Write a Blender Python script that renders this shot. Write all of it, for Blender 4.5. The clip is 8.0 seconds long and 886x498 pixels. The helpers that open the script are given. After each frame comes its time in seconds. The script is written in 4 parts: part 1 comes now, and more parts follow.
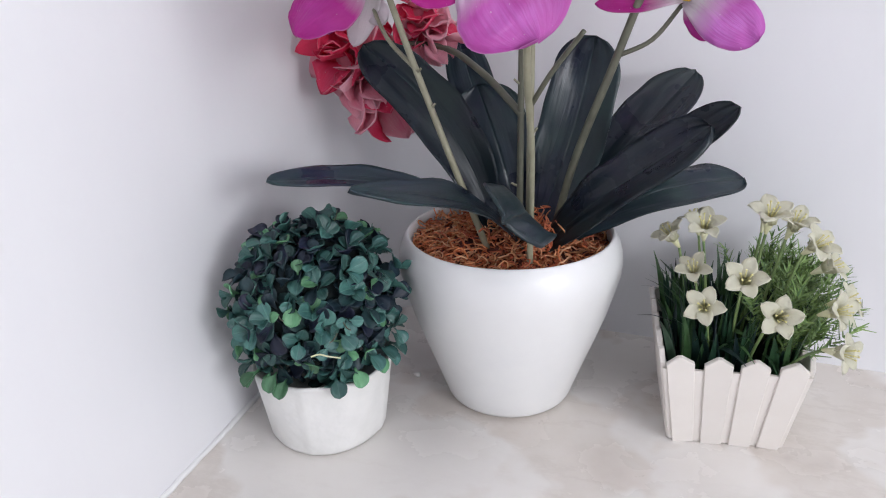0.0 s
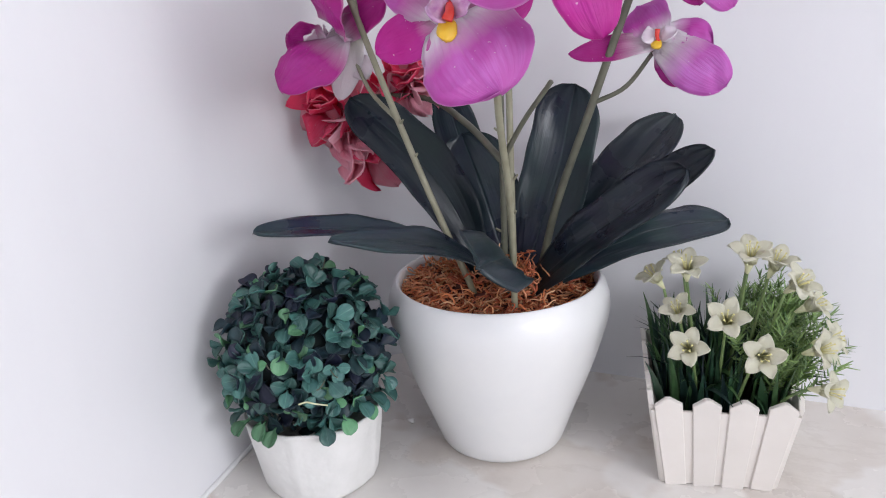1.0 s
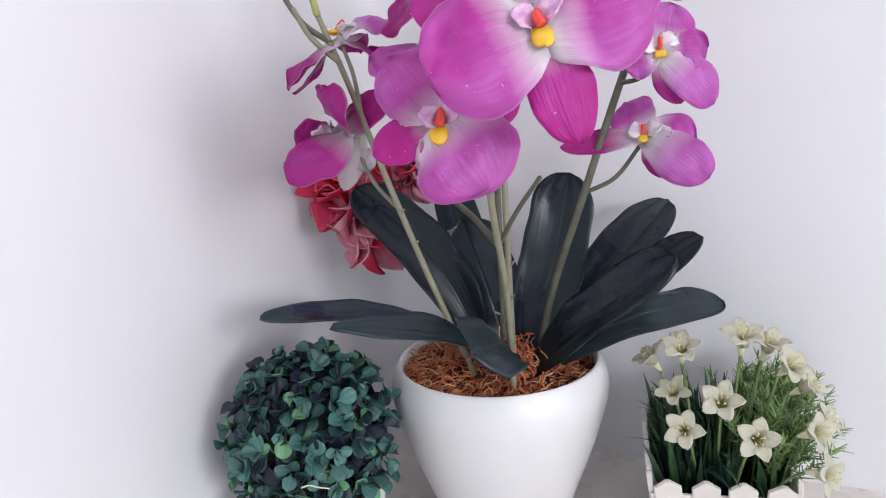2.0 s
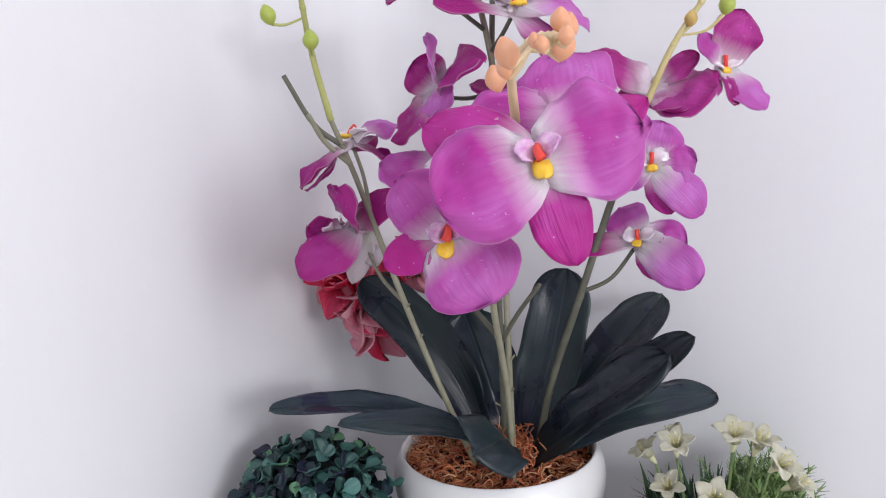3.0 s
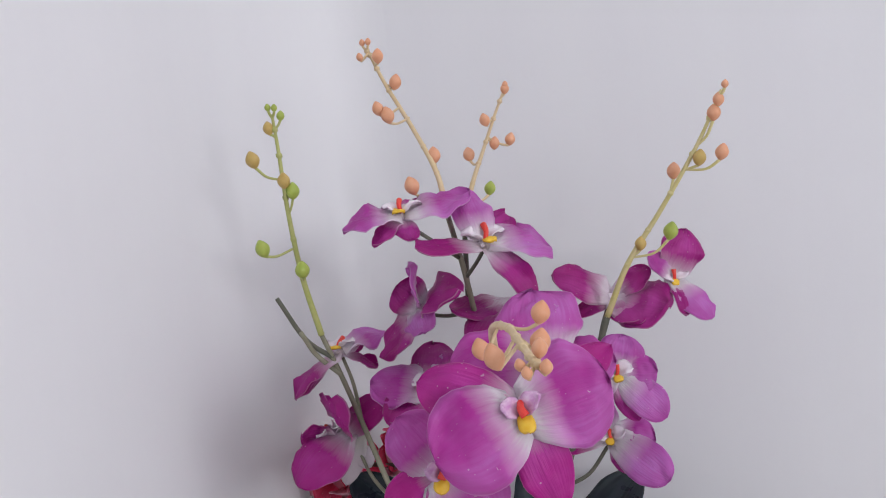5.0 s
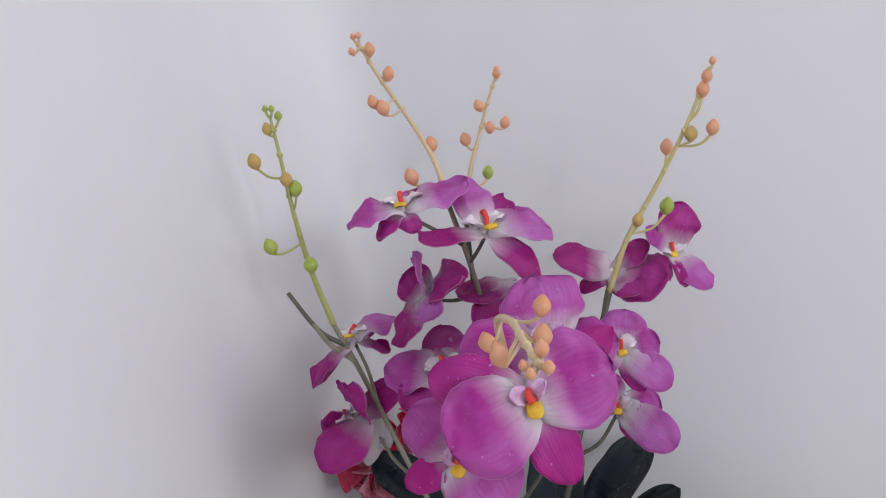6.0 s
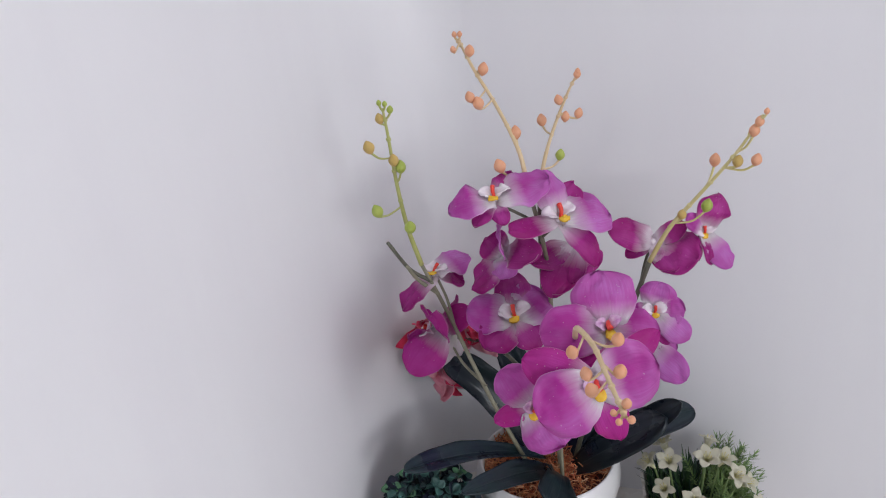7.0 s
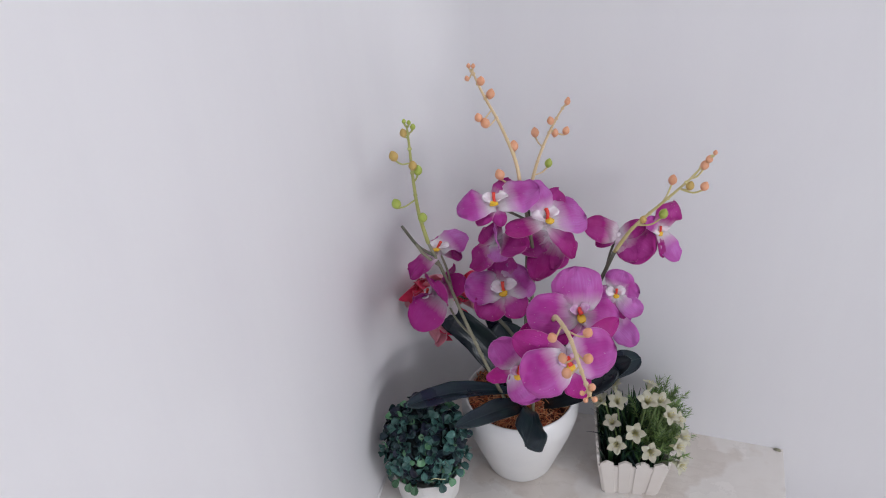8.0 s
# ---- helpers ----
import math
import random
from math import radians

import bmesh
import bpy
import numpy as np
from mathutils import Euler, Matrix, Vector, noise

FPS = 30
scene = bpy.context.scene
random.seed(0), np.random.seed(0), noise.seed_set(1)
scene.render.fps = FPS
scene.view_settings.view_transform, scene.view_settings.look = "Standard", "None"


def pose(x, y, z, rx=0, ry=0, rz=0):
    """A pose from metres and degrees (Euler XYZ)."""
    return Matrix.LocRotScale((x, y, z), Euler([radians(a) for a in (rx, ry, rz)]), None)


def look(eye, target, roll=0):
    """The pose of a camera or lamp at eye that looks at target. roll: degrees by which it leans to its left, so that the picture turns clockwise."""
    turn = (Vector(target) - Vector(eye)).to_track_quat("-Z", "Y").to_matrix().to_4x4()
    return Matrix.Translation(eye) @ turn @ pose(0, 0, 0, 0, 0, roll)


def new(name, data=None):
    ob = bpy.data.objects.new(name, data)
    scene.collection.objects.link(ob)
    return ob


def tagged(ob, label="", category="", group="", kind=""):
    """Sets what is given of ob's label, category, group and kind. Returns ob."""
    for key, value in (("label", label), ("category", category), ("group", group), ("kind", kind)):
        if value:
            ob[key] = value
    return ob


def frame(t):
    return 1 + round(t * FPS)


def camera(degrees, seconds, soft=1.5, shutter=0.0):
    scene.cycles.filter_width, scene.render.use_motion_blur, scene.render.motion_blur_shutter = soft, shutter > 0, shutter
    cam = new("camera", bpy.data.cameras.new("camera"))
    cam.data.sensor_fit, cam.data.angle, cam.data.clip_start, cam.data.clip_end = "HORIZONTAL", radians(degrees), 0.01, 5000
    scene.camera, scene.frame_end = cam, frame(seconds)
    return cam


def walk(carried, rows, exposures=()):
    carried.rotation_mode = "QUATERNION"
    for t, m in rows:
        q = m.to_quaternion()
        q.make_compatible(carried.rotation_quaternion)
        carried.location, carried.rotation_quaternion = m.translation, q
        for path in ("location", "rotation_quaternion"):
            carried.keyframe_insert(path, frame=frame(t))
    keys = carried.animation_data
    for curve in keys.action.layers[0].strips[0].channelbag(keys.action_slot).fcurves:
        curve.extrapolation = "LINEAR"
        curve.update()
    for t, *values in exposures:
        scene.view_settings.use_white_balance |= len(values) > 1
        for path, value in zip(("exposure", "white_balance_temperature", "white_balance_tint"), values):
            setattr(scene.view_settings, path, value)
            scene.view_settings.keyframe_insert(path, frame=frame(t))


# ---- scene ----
cam = camera(60.6, 8.0, soft=1.1)
PATH = [
    (0, (0.048, 0.044, 0.333), (-0.655, 1.76, -0.417), -1.7),
    (0.5, (0.061, 0.044, 0.333), (-0.656, 1.769, -0.383), -2.6),
    (1, (0.07, 0.045, 0.336), (-0.683, 1.785, -0.302), -3.3),
    (1.5, (0.084, 0.041, 0.345), (-0.693, 1.804, -0.192), -4.0),
    (1.7, (0.086, 0.039, 0.347), (-0.706, 1.804, -0.16), -3.9),
    (2.8, (0.091, 0.022, 0.372), (-0.718, 1.821, 0.042), -3.4),
    (3, (0.093, 0.017, 0.381), (-0.709, 1.823, 0.074), -3.1),
    (3.5, (0.093, 0.003, 0.402), (-0.642, 1.844, 0.135), -2.6),
    (4, (0.1, -0.007, 0.423), (-0.614, 1.852, 0.235), -4.0),
    (4.5, (0.1, -0.019, 0.45), (-0.612, 1.848, 0.367), -4.8),
    (4.7, (0.099, -0.022, 0.459), (-0.604, 1.85, 0.402), -5.2),
    (5.8, (0.111, -0.033, 0.479), (-0.613, 1.831, 0.439), -8.3),
    (6, (0.111, -0.036, 0.49), (-0.618, 1.819, 0.329), -9.6),
    (6.5, (0.072, -0.046, 0.588), (-0.631, 1.768, 0.125), -8.5),
    (7, (0.085, -0.137, 0.708), (-0.624, 1.562, -0.076), -7.2),
    (7.5, (0.088, -0.213, 0.839), (-0.495, 1.441, -0.123), -4.5),
    (8, (0.084, -0.238, 0.877), (-0.504, 1.358, -0.175), -3.9),
]
EXPOSURES = [(0, 0.0, 6450, 11), (1.7, 0.04, 6450, 12), (3.5, -0.18, 6500, 12), (4.5, -0.48, 6500, 12), (6.0, -0.65, 6500, 12), (7.0, -0.60, 6500, 12), (8, -0.66, 6500, 12)]
walk(cam, [(t, look(eye, target, roll)) for t, eye, target, roll in PATH], EXPOSURES)

# ---- light: four unseen sources added in a white room, the strongest to the right ----
world = bpy.data.worlds.new("world")
scene.world = world
world.use_nodes = True
wn = world.node_tree.nodes
sky = wn.new("ShaderNodeTexSky")
sky.sky_type, sky.sun_disc = "NISHITA", False
sky.sun_elevation, sky.sun_rotation = radians(35), radians(110)
world.node_tree.links.new(sky.outputs[0], wn["Background"].inputs[0])
wn["Background"].inputs[1].default_value = 0.12


def area(name, at, to, w, h, watts, colour):
    lamp = bpy.data.lights.new(name, "AREA")
    lamp.shape, lamp.size, lamp.size_y, lamp.energy, lamp.color = "RECTANGLE", w, h, watts, colour
    ob = new(name, lamp)
    ob.matrix_world = look(at, to)
    return ob


# area lights added as broad fill from behind, the side and above
area("rear_fill_light", (0.95, -2.16, 1.30), (0.0, 0.4, 0.3), 1.2, 1.1, 1.0, (0.90, 0.945, 1.0))
area("side_soft_light", (2.66, -0.95, 0.85), (0.0, 0.4, 0.3), 0.9, 0.9, 41, (0.93, 0.955, 1.0))
area("overhead_fill_light", (0.70, -0.10, 2.28), (0.70, -0.10, 0), 0.7, 0.7, 9.5, (0.95, 0.955, 1.0))
# point light added for the crisper shadows; no lamp is known there
lamp = bpy.data.lights.new("small_key_light", "POINT")
lamp.energy, lamp.shadow_soft_size, lamp.color = 13, 0.06, (0.97, 0.965, 1.0)
new("small_key_light", lamp).location = (1.12, -0.70, 0.62)


# ---- materials ----
def material(name, rough=0.5, metal=0.0, spec=0.5):
    m = bpy.data.materials.new(name)
    m.use_nodes = True
    b = m.node_tree.nodes["Principled BSDF"]
    b.inputs["Roughness"].default_value, b.inputs["Metallic"].default_value = rough, metal
    b.inputs["Specular IOR Level"].default_value = spec
    return m, m.node_tree.nodes, m.node_tree.links, b


def noise_tex(n, l, scale, detail=4.0, rough=0.55, coord="Object", stretch=None):
    tc = n.new("ShaderNodeTexCoord")
    t = n.new("ShaderNodeTexNoise")
    t.inputs["Scale"].default_value, t.inputs["Detail"].default_value, t.inputs["Roughness"].default_value = scale, detail, rough
    if stretch:
        mp = n.new("ShaderNodeMapping")
        mp.inputs["Scale"].default_value = stretch
        l.new(tc.outputs[coord], mp.inputs[0])
        l.new(mp.outputs[0], t.inputs["Vector"])
    else:
        l.new(tc.outputs[coord], t.inputs["Vector"])
    return t.outputs["Fac"]


def ramp(n, l, fac, stops):
    r = n.new("ShaderNodeValToRGB")
    e = r.color_ramp.elements
    while len(e) < len(stops):
        e.new(0.5)
    for k, (p, c) in enumerate(stops):
        e[k].position, e[k].color = p, (*c, 1)
    l.new(fac, r.inputs[0])
    return r.outputs[0]


def mix(n, l, fac, a, b, mode="MIX"):
    m = n.new("ShaderNodeMix")
    m.data_type, m.blend_type = "RGBA", mode
    for sock, v in ((m.inputs[0], fac), (m.inputs[6], a), (m.inputs[7], b)):
        if isinstance(v, (int, float)):
            sock.default_value = v
        elif isinstance(v, tuple):
            sock.default_value = (*v, 1)
        else:
            l.new(v, sock)
    return m.outputs[2]


def bump(n, l, b, height, strength=0.3, dist=0.002):
    k = n.new("ShaderNodeBump")
    k.inputs["Strength"].default_value, k.inputs["Distance"].default_value = strength, dist
    l.new(height, k.inputs["Height"])
    l.new(k.outputs[0], b.inputs["Normal"])


def speckled(name, c1, c2, scale, rough, big=3.0, bump_s=0.2, bump_scale=80, dist=0.001, spec=0.5, coat=0.0, random_amount=0.0, stretch=None, trans=0.0):
    """Two scales of colour change and a fine relief."""
    m, n, l, b = material(name, rough, spec=spec)
    f1 = noise_tex(n, l, scale, 5, stretch=stretch)
    f2 = noise_tex(n, l, big, 2)
    col = mix(n, l, ramp(n, l, f1, [(0.3, (0, 0, 0)), (0.7, (1, 1, 1))]), c1, c2)
    col = mix(n, l, ramp(n, l, f2, [(0.35, (0, 0, 0)), (0.75, (0.35,) * 3)]), col, tuple(v * 0.75 for v in c1))
    if random_amount:
        oi = n.new("ShaderNodeObjectInfo")
        hs = n.new("ShaderNodeHueSaturation")
        mr = n.new("ShaderNodeMapRange")
        mr.inputs[3].default_value, mr.inputs[4].default_value = 1 - random_amount, 1 + random_amount
        l.new(oi.outputs["Random"], mr.inputs[0])
        l.new(mr.outputs[0], hs.inputs["Value"])
        l.new(col, hs.inputs["Color"])
        col = hs.outputs[0]
    l.new(col, b.inputs["Base Color"])
    b.inputs["Coat Weight"].default_value = coat
    b.inputs["Coat Roughness"].default_value = 0.12
    if trans:
        b.inputs["Subsurface Weight"].default_value = trans
        b.inputs["Subsurface Radius"].default_value = (0.004, 0.004, 0.004)
        b.inputs["Subsurface Scale"].default_value = 1.0
    bump(n, l, b, noise_tex(n, l, bump_scale, 3), bump_s, dist)
    return m


def wall_material():
    m, n, l, b = material("white_wall_paint", 0.45, spec=0.4)
    streak = noise_tex(n, l, 5.0, 4, stretch=(3.0, 3.0, 0.30))
    blot = noise_tex(n, l, 3.0, 4)
    col = ramp(n, l, streak, [(0.3, (0.768, 0.765, 0.787)), (0.7, (0.788, 0.788, 0.804))])
    col = mix(n, l, ramp(n, l, blot, [(0.4, (0, 0, 0)), (0.8, (0.35,) * 3)]), col, (0.73, 0.725, 0.75))
    l.new(col, b.inputs["Base Color"])
    l.new(ramp(n, l, blot, [(0.3, (0.55,) * 3), (0.7, (0.36,) * 3)]), b.inputs["Roughness"])
    h = n.new("ShaderNodeMath")
    h.operation = "MULTIPLY_ADD"
    l.new(streak, h.inputs[0])
    h.inputs[1].default_value = 0.7
    l.new(noise_tex(n, l, 70, 3), h.inputs[2])
    bump(n, l, b, h.outputs[0], 0.06, 0.003)
    return m


def marble_material():
    m, n, l, b = material("beige_marble", 0.22, spec=0.5)
    cloud = noise_tex(n, l, 9, 6, 0.6)
    vein = noise_tex(n, l, 4, 8, 0.7, stretch=(1.0, 2.2, 1.0))
    col = ramp(n, l, cloud, [(0.3, (0.60, 0.54, 0.49)), (0.5, (0.68, 0.63, 0.58)), (0.72, (0.74, 0.70, 0.66))])
    v = ramp(n, l, vein, [(0.47, (0, 0, 0)), (0.5, (0.22,) * 3), (0.53, (0, 0, 0))])
    col = mix(n, l, v, col, (0.50, 0.44, 0.39))
    # paler patches with fairly crisp edges, scattered by noise
    pale_patches = ramp(n, l, noise_tex(n, l, 6, 4, 0.55), [(0.475, (0, 0, 0)), (0.51, (0.75,) * 3), (0.62, (0.55,) * 3)])
    col = mix(n, l, pale_patches, col, (0.78, 0.755, 0.725))
    l.new(col, b.inputs["Base Color"])
    l.new(ramp(n, l, cloud, [(0.3, (0.32,) * 3), (0.7, (0.2,) * 3)]), b.inputs["Roughness"])
    bump(n, l, b, noise_tex(n, l, 120, 2), 0.04, 0.001)
    return m


WALL, MARBLE = wall_material(), marble_material()
GLAZE = speckled("white_glazed_ceramic", (0.80, 0.80, 0.80), (0.84, 0.84, 0.83), 30, 0.36, bump_s=0.07, bump_scale=14, dist=0.004, coat=0.3)
PAPER = speckled("white_pulp", (0.76, 0.755, 0.73), (0.84, 0.83, 0.81), 60, 0.7, bump_s=0.6, bump_scale=45, dist=0.003)
WHITE_PLASTIC = speckled("ivory_plastic", (0.76, 0.71, 0.66), (0.80, 0.755, 0.71), 40, 0.42, bump_s=0.12, bump_scale=45, dist=0.001, random_amount=0.03)


# ---- building helpers ----
def part(name, bm, mat, parent=None, label="", smooth=True, kind=""):
    me = bpy.data.meshes.new(name)
    bm.to_mesh(me)
    bm.free()
    me.materials.append(mat)
    if smooth:
        me.polygons.foreach_set("use_smooth", [True] * len(me.polygons))
    ob = new(name, me)
    ob.parent = parent
    return tagged(ob, label=label, kind=kind)


def thing(name, label, category, at=(0, 0, 0), group=""):
    ob = new(name)
    ob.location = at
    ob.empty_display_size = 0.02
    return tagged(ob, label, category, group)


def sharp(ob, degrees=35):
    """Smooth faces, with edges sharper than the angle left crisp."""
    bm = bmesh.new()
    bm.from_mesh(ob.data)
    for e in bm.edges:
        e.smooth = not (len(e.link_faces) == 2 and e.calc_face_angle() > radians(degrees))
    bm.to_mesh(ob.data)
    bm.free()
    return ob


def box_bm(x0, x1, y0, y1, z0, z1, bevel=0.0):
    bm = bmesh.new()
    bmesh.ops.create_cube(bm, size=1)
    for v in bm.verts:
        v.co = Vector((x0 if v.co.x < 0 else x1, y0 if v.co.y < 0 else y1, z0 if v.co.z < 0 else z1))
    if bevel:
        bmesh.ops.bevel(bm, geom=bm.edges[:], offset=bevel, segments=2, affect="EDGES", profile=0.6)
    return bm


def prism_bm(corners, z0, z1, shift=(0, 0)):
    """An upright prism over a plan outline; shift moves its top sideways."""
    bm = bmesh.new()
    low = [bm.verts.new((x, y, z0)) for x, y in corners]
    top = [bm.verts.new((x + shift[0], y + shift[1], z1)) for x, y in corners]
    bm.faces.new(low[::-1])
    bm.faces.new(top)
    for k in range(len(low)):
        bm.faces.new((low[k], low[k - len(low) + 1], top[k - len(low) + 1], top[k]))
    bmesh.ops.recalc_face_normals(bm, faces=bm.faces)
    return bm


def lathe_bm(profile, n=64, wobble=0.0, seed=0):
    bm = bmesh.new()
    rings = []
    for r, z in profile:
        ring = []
        for k in range(n):
            a = 2 * math.pi * k / n
            q = r * (1 + wobble * noise.noise(Vector((math.cos(a) * 1.5 + seed, math.sin(a) * 1.5, z * 18))))
            ring.append(bm.verts.new((q * math.cos(a), q * math.sin(a), z)))
        rings.append(ring)
    for a, b in zip(rings, rings[1:]):
        for k in range(n):
            bm.faces.new((a[k], a[(k + 1) % n], b[(k + 1) % n], b[k]))
    bm.faces.new(rings[0][::-1])
    bm.faces.new(rings[-1])
    bmesh.ops.recalc_face_normals(bm, faces=bm.faces)
    return bm


def smooth_path(points, steps=6):
    """A Catmull-Rom line through the points."""
    p = [Vector(q) for q in points]
    p = [2 * p[0] - p[1], *p, 2 * p[-1] - p[-2]]
    out = []
    for i in range(1, len(p) - 2):
        for s in range(steps):
            t = s / steps
            a, b, c, d = p[i - 1:i + 3]
            out.append(0.5 * (2 * b + (c - a) * t + (2 * a - 5 * b + 4 * c - d) * t * t + (3 * b - a - 3 * c + d) * t ** 3))
    out.append(p[-2])
    return out


def tube_into(bm, points, radii, n=8):
    rings = []
    ref = Vector((0.31, 0.77, 0.55))
    for k, q in enumerate(points):
        d = (points[min(k + 1, len(points) - 1)] - points[max(k - 1, 0)]).normalized()
        u = d.cross(ref).normalized()
        v = d.cross(u)
        r = radii[0] + (radii[1] - radii[0]) * k / (len(points) - 1)
        rings.append([bm.verts.new(q + r * (math.cos(2 * math.pi * j / n) * u + math.sin(2 * math.pi * j / n) * v)) for j in range(n)])
    for a, b in zip(rings, rings[1:]):
        for j in range(n):
            bm.faces.new((a[j], a[(j + 1) % n], b[(j + 1) % n], b[j]))
    bm.faces.new(rings[0][::-1])
    bm.faces.new(rings[-1])


def tube_bm(points, radii, n=8, steps=6):
    bm = bmesh.new()
    tube_into(bm, smooth_path(points, steps), radii, n)
    bmesh.ops.recalc_face_normals(bm, faces=bm.faces)
    return bm


# ---- the setting ----
def structure(name, bm, mat, label, category, smooth=False):
    return tagged(part(name, bm, mat, smooth=smooth), label, category, kind="structure")


structure("floor", box_bm(-0.45, 2.9, -2.3, 0.80, -0.83, -0.75), MARBLE, "beige polished marble floor of the room", "floor")
structure("ledge", box_bm(-0.40, 0.268, 0.02, 0.70, -0.035, 0.0, 0.002), MARBLE, "beige polished marble ledge with cloudy veins", "ledge")
cove = []  # the soft plaster curve in the corner of the two walls
for k in range(25):
    t = k / 24
    q = Vector((-0.2903, 0.470)) * (1 - t) ** 2 + Vector((-0.3000, 0.667)) * 2 * t * (1 - t) + Vector((-0.195, 0.667)) * t * t
    cove.append((q.x, q.y))
sharp(structure("wall_west", prism_bm([(-0.246, -0.02), *cove, (-0.195, 0.80), (-0.45, 0.80), (-0.45, -2.2), (-0.246, -2.2)], -0.75, 2.3), WALL, "white painted plaster wall with faint streaks", "wall", smooth=True), 20)
structure("wall_north", box_bm(-0.195, 2.9, 0.667, 0.80, -0.75, 2.3), WALL, "white painted plaster wall with faint streaks", "wall")
# unseen walls and ceiling added for bounce; their openings hold the area lights
structure("wall_south", box_bm(-0.45, 0.35, -2.3, -2.2, -0.75, 2.3), WALL, "plain white unseen wall beside an added light opening", "wall")
structure("wall_south_2", box_bm(1.55, 2.9, -2.3, -2.2, -0.75, 2.3), WALL, "plain white unseen wall beside an added light opening", "wall")
structure("wall_south_3", box_bm(0.35, 1.55, -2.3, -2.2, -0.75, 0.75), WALL, "plain white unseen wall under an added light opening", "wall")
structure("wall_south_4", box_bm(0.35, 1.55, -2.3, -2.2, 1.85, 2.3), WALL, "plain white unseen wall over an added light opening", "wall")
for name, y0, y1, z0, z1, where in (("wall_east", -2.2, -1.40, -0.75, 2.3, "beside"), ("wall_east_2", -0.50, 0.667, -0.75, 2.3, "beside"), ("wall_east_3", -1.40, -0.50, -0.75, 0.4, "under"), ("wall_east_4", -1.40, -0.50, 1.3, 2.3, "over")):
    structure(name, box_bm(2.7, 2.9, y0, y1, z0, z1), WALL, "plain white unseen side wall " + where + " an added light opening", "wall")
structure("ceiling", box_bm(-0.45, 2.9, -2.3, 0.80, 2.3, 2.4), WALL, "plain white unseen ceiling", "ceiling")

# a rough line of white sealant along the foot of the left wall
sealant = bmesh.new()
rng = random.Random(2)
line = [Vector((-0.246 - 0.0898 * (0.05 + 0.46 * k / 40) + 0.0004 + rng.uniform(-0.0004, 0.0006), 0.03 + 0.46 * k / 40, 0.0006 + rng.uniform(0, 0.0012))) for k in range(41)]
tube_into(sealant, line, (0.0022, 0.0022), 6)
structure("baseboard", sealant, GLAZE, "uneven white sealant line along the wall foot", "sealant", smooth=True)


# ---- plant materials ----
def petal_material(name, deep, light, white, reach, veins=0.35, rough=0.38, edge_colour=None, patch=30):
    """Cloth petal: pale at its foot, coloured outwards, with fine veins along it."""
    m, n, l, b = material(name, rough, spec=0.42)
    uv = n.new("ShaderNodeUVMap")
    sep = n.new("ShaderNodeSeparateXYZ")
    l.new(uv.outputs[0], sep.inputs[0])
    mp = n.new("ShaderNodeMapping")
    mp.inputs["Scale"].default_value = (1.6, 21.0, 1.0)
    l.new(uv.outputs[0], mp.inputs[0])
    vein = n.new("ShaderNodeTexNoise")
    vein.inputs["Scale"].default_value, vein.inputs["Detail"].default_value = 1.0, 3
    l.new(mp.outputs[0], vein.inputs["Vector"])
    cloud = noise_tex(n, l, patch, 3)
    add = n.new("ShaderNodeMath")
    add.operation = "MULTIPLY_ADD"
    l.new(vein.outputs["Fac"], add.inputs[0])
    add.inputs[1].default_value = 0.20
    l.new(sep.outputs[0], add.inputs[2])
    pale = ramp(n, l, add.outputs[0], [(reach + 0.06, (0, 0, 0)), (reach + 0.19, (0.5,) * 3), (reach + 0.40, (1, 1, 1))])
    body = mix(n, l, ramp(n, l, cloud, [(0.36, (0, 0, 0)), (0.64, (1, 1, 1))]), deep, light)
    body = mix(n, l, ramp(n, l, vein.outputs["Fac"], [(0.42, (veins,) * 3), (0.58, (0, 0, 0))]), body, deep)
    far = n.new("ShaderNodeVectorMath")
    far.operation = "SUBTRACT"
    l.new(uv.outputs[0], far.inputs[0])
    far.inputs[1].default_value = (0.45, 0.5, 0)
    span = n.new("ShaderNodeVectorMath")
    span.operation = "LENGTH"
    l.new(far.outputs[0], span.inputs[0])
    soft = n.new("ShaderNodeMath")
    soft.operation = "MULTIPLY_ADD"
    l.new(cloud, soft.inputs[0])
    soft.inputs[1].default_value = 0.25
    l.new(span.outputs["Value"], soft.inputs[2])
    edge = ramp(n, l, soft.outputs[0], [(0.46, (0, 0, 0)), (0.78, (0.62,) * 3)])
    body = mix(n, l, edge, body, edge_colour or deep)
    col = mix(n, l, pale, white, body)
    across = n.new("ShaderNodeMath")  # the frayed cut edge of the cloth is paler
    across.operation = "PINGPONG"
    l.new(sep.outputs[1], across.inputs[0])
    across.inputs[1].default_value = 0.5
    rim = ramp(n, l, across.outputs[0], [(0.003, (0.35,) * 3), (0.014, (0, 0, 0))])
    col = mix(n, l, rim, col, tuple(0.5 + 0.5 * v for v in light))
    lint = ramp(n, l, noise_tex(n, l, 620, 0), [(0.825, (0, 0, 0)), (0.845, (0.5,) * 3)])
    col = mix(n, l, lint, col, (0.88, 0.82, 0.86))
    l.new(col, b.inputs["Base Color"])
    hsum = n.new("ShaderNodeMath")
    hsum.operation = "MULTIPLY_ADD"
    l.new(noise_tex(n, l, 75, 3), hsum.inputs[0])
    hsum.inputs[1].default_value = 0.9
    l.new(vein.outputs["Fac"], hsum.inputs[2])
    bump(n, l, b, hsum.outputs[0], 0.48, 0.0028)
    tr = n.new("ShaderNodeBsdfTranslucent")
    l.new(col, tr.inputs[0])
    mx = n.new("ShaderNodeMixShader")
    mx.inputs[0].default_value = 0.40
    l.new(b.outputs[0], mx.inputs[1])
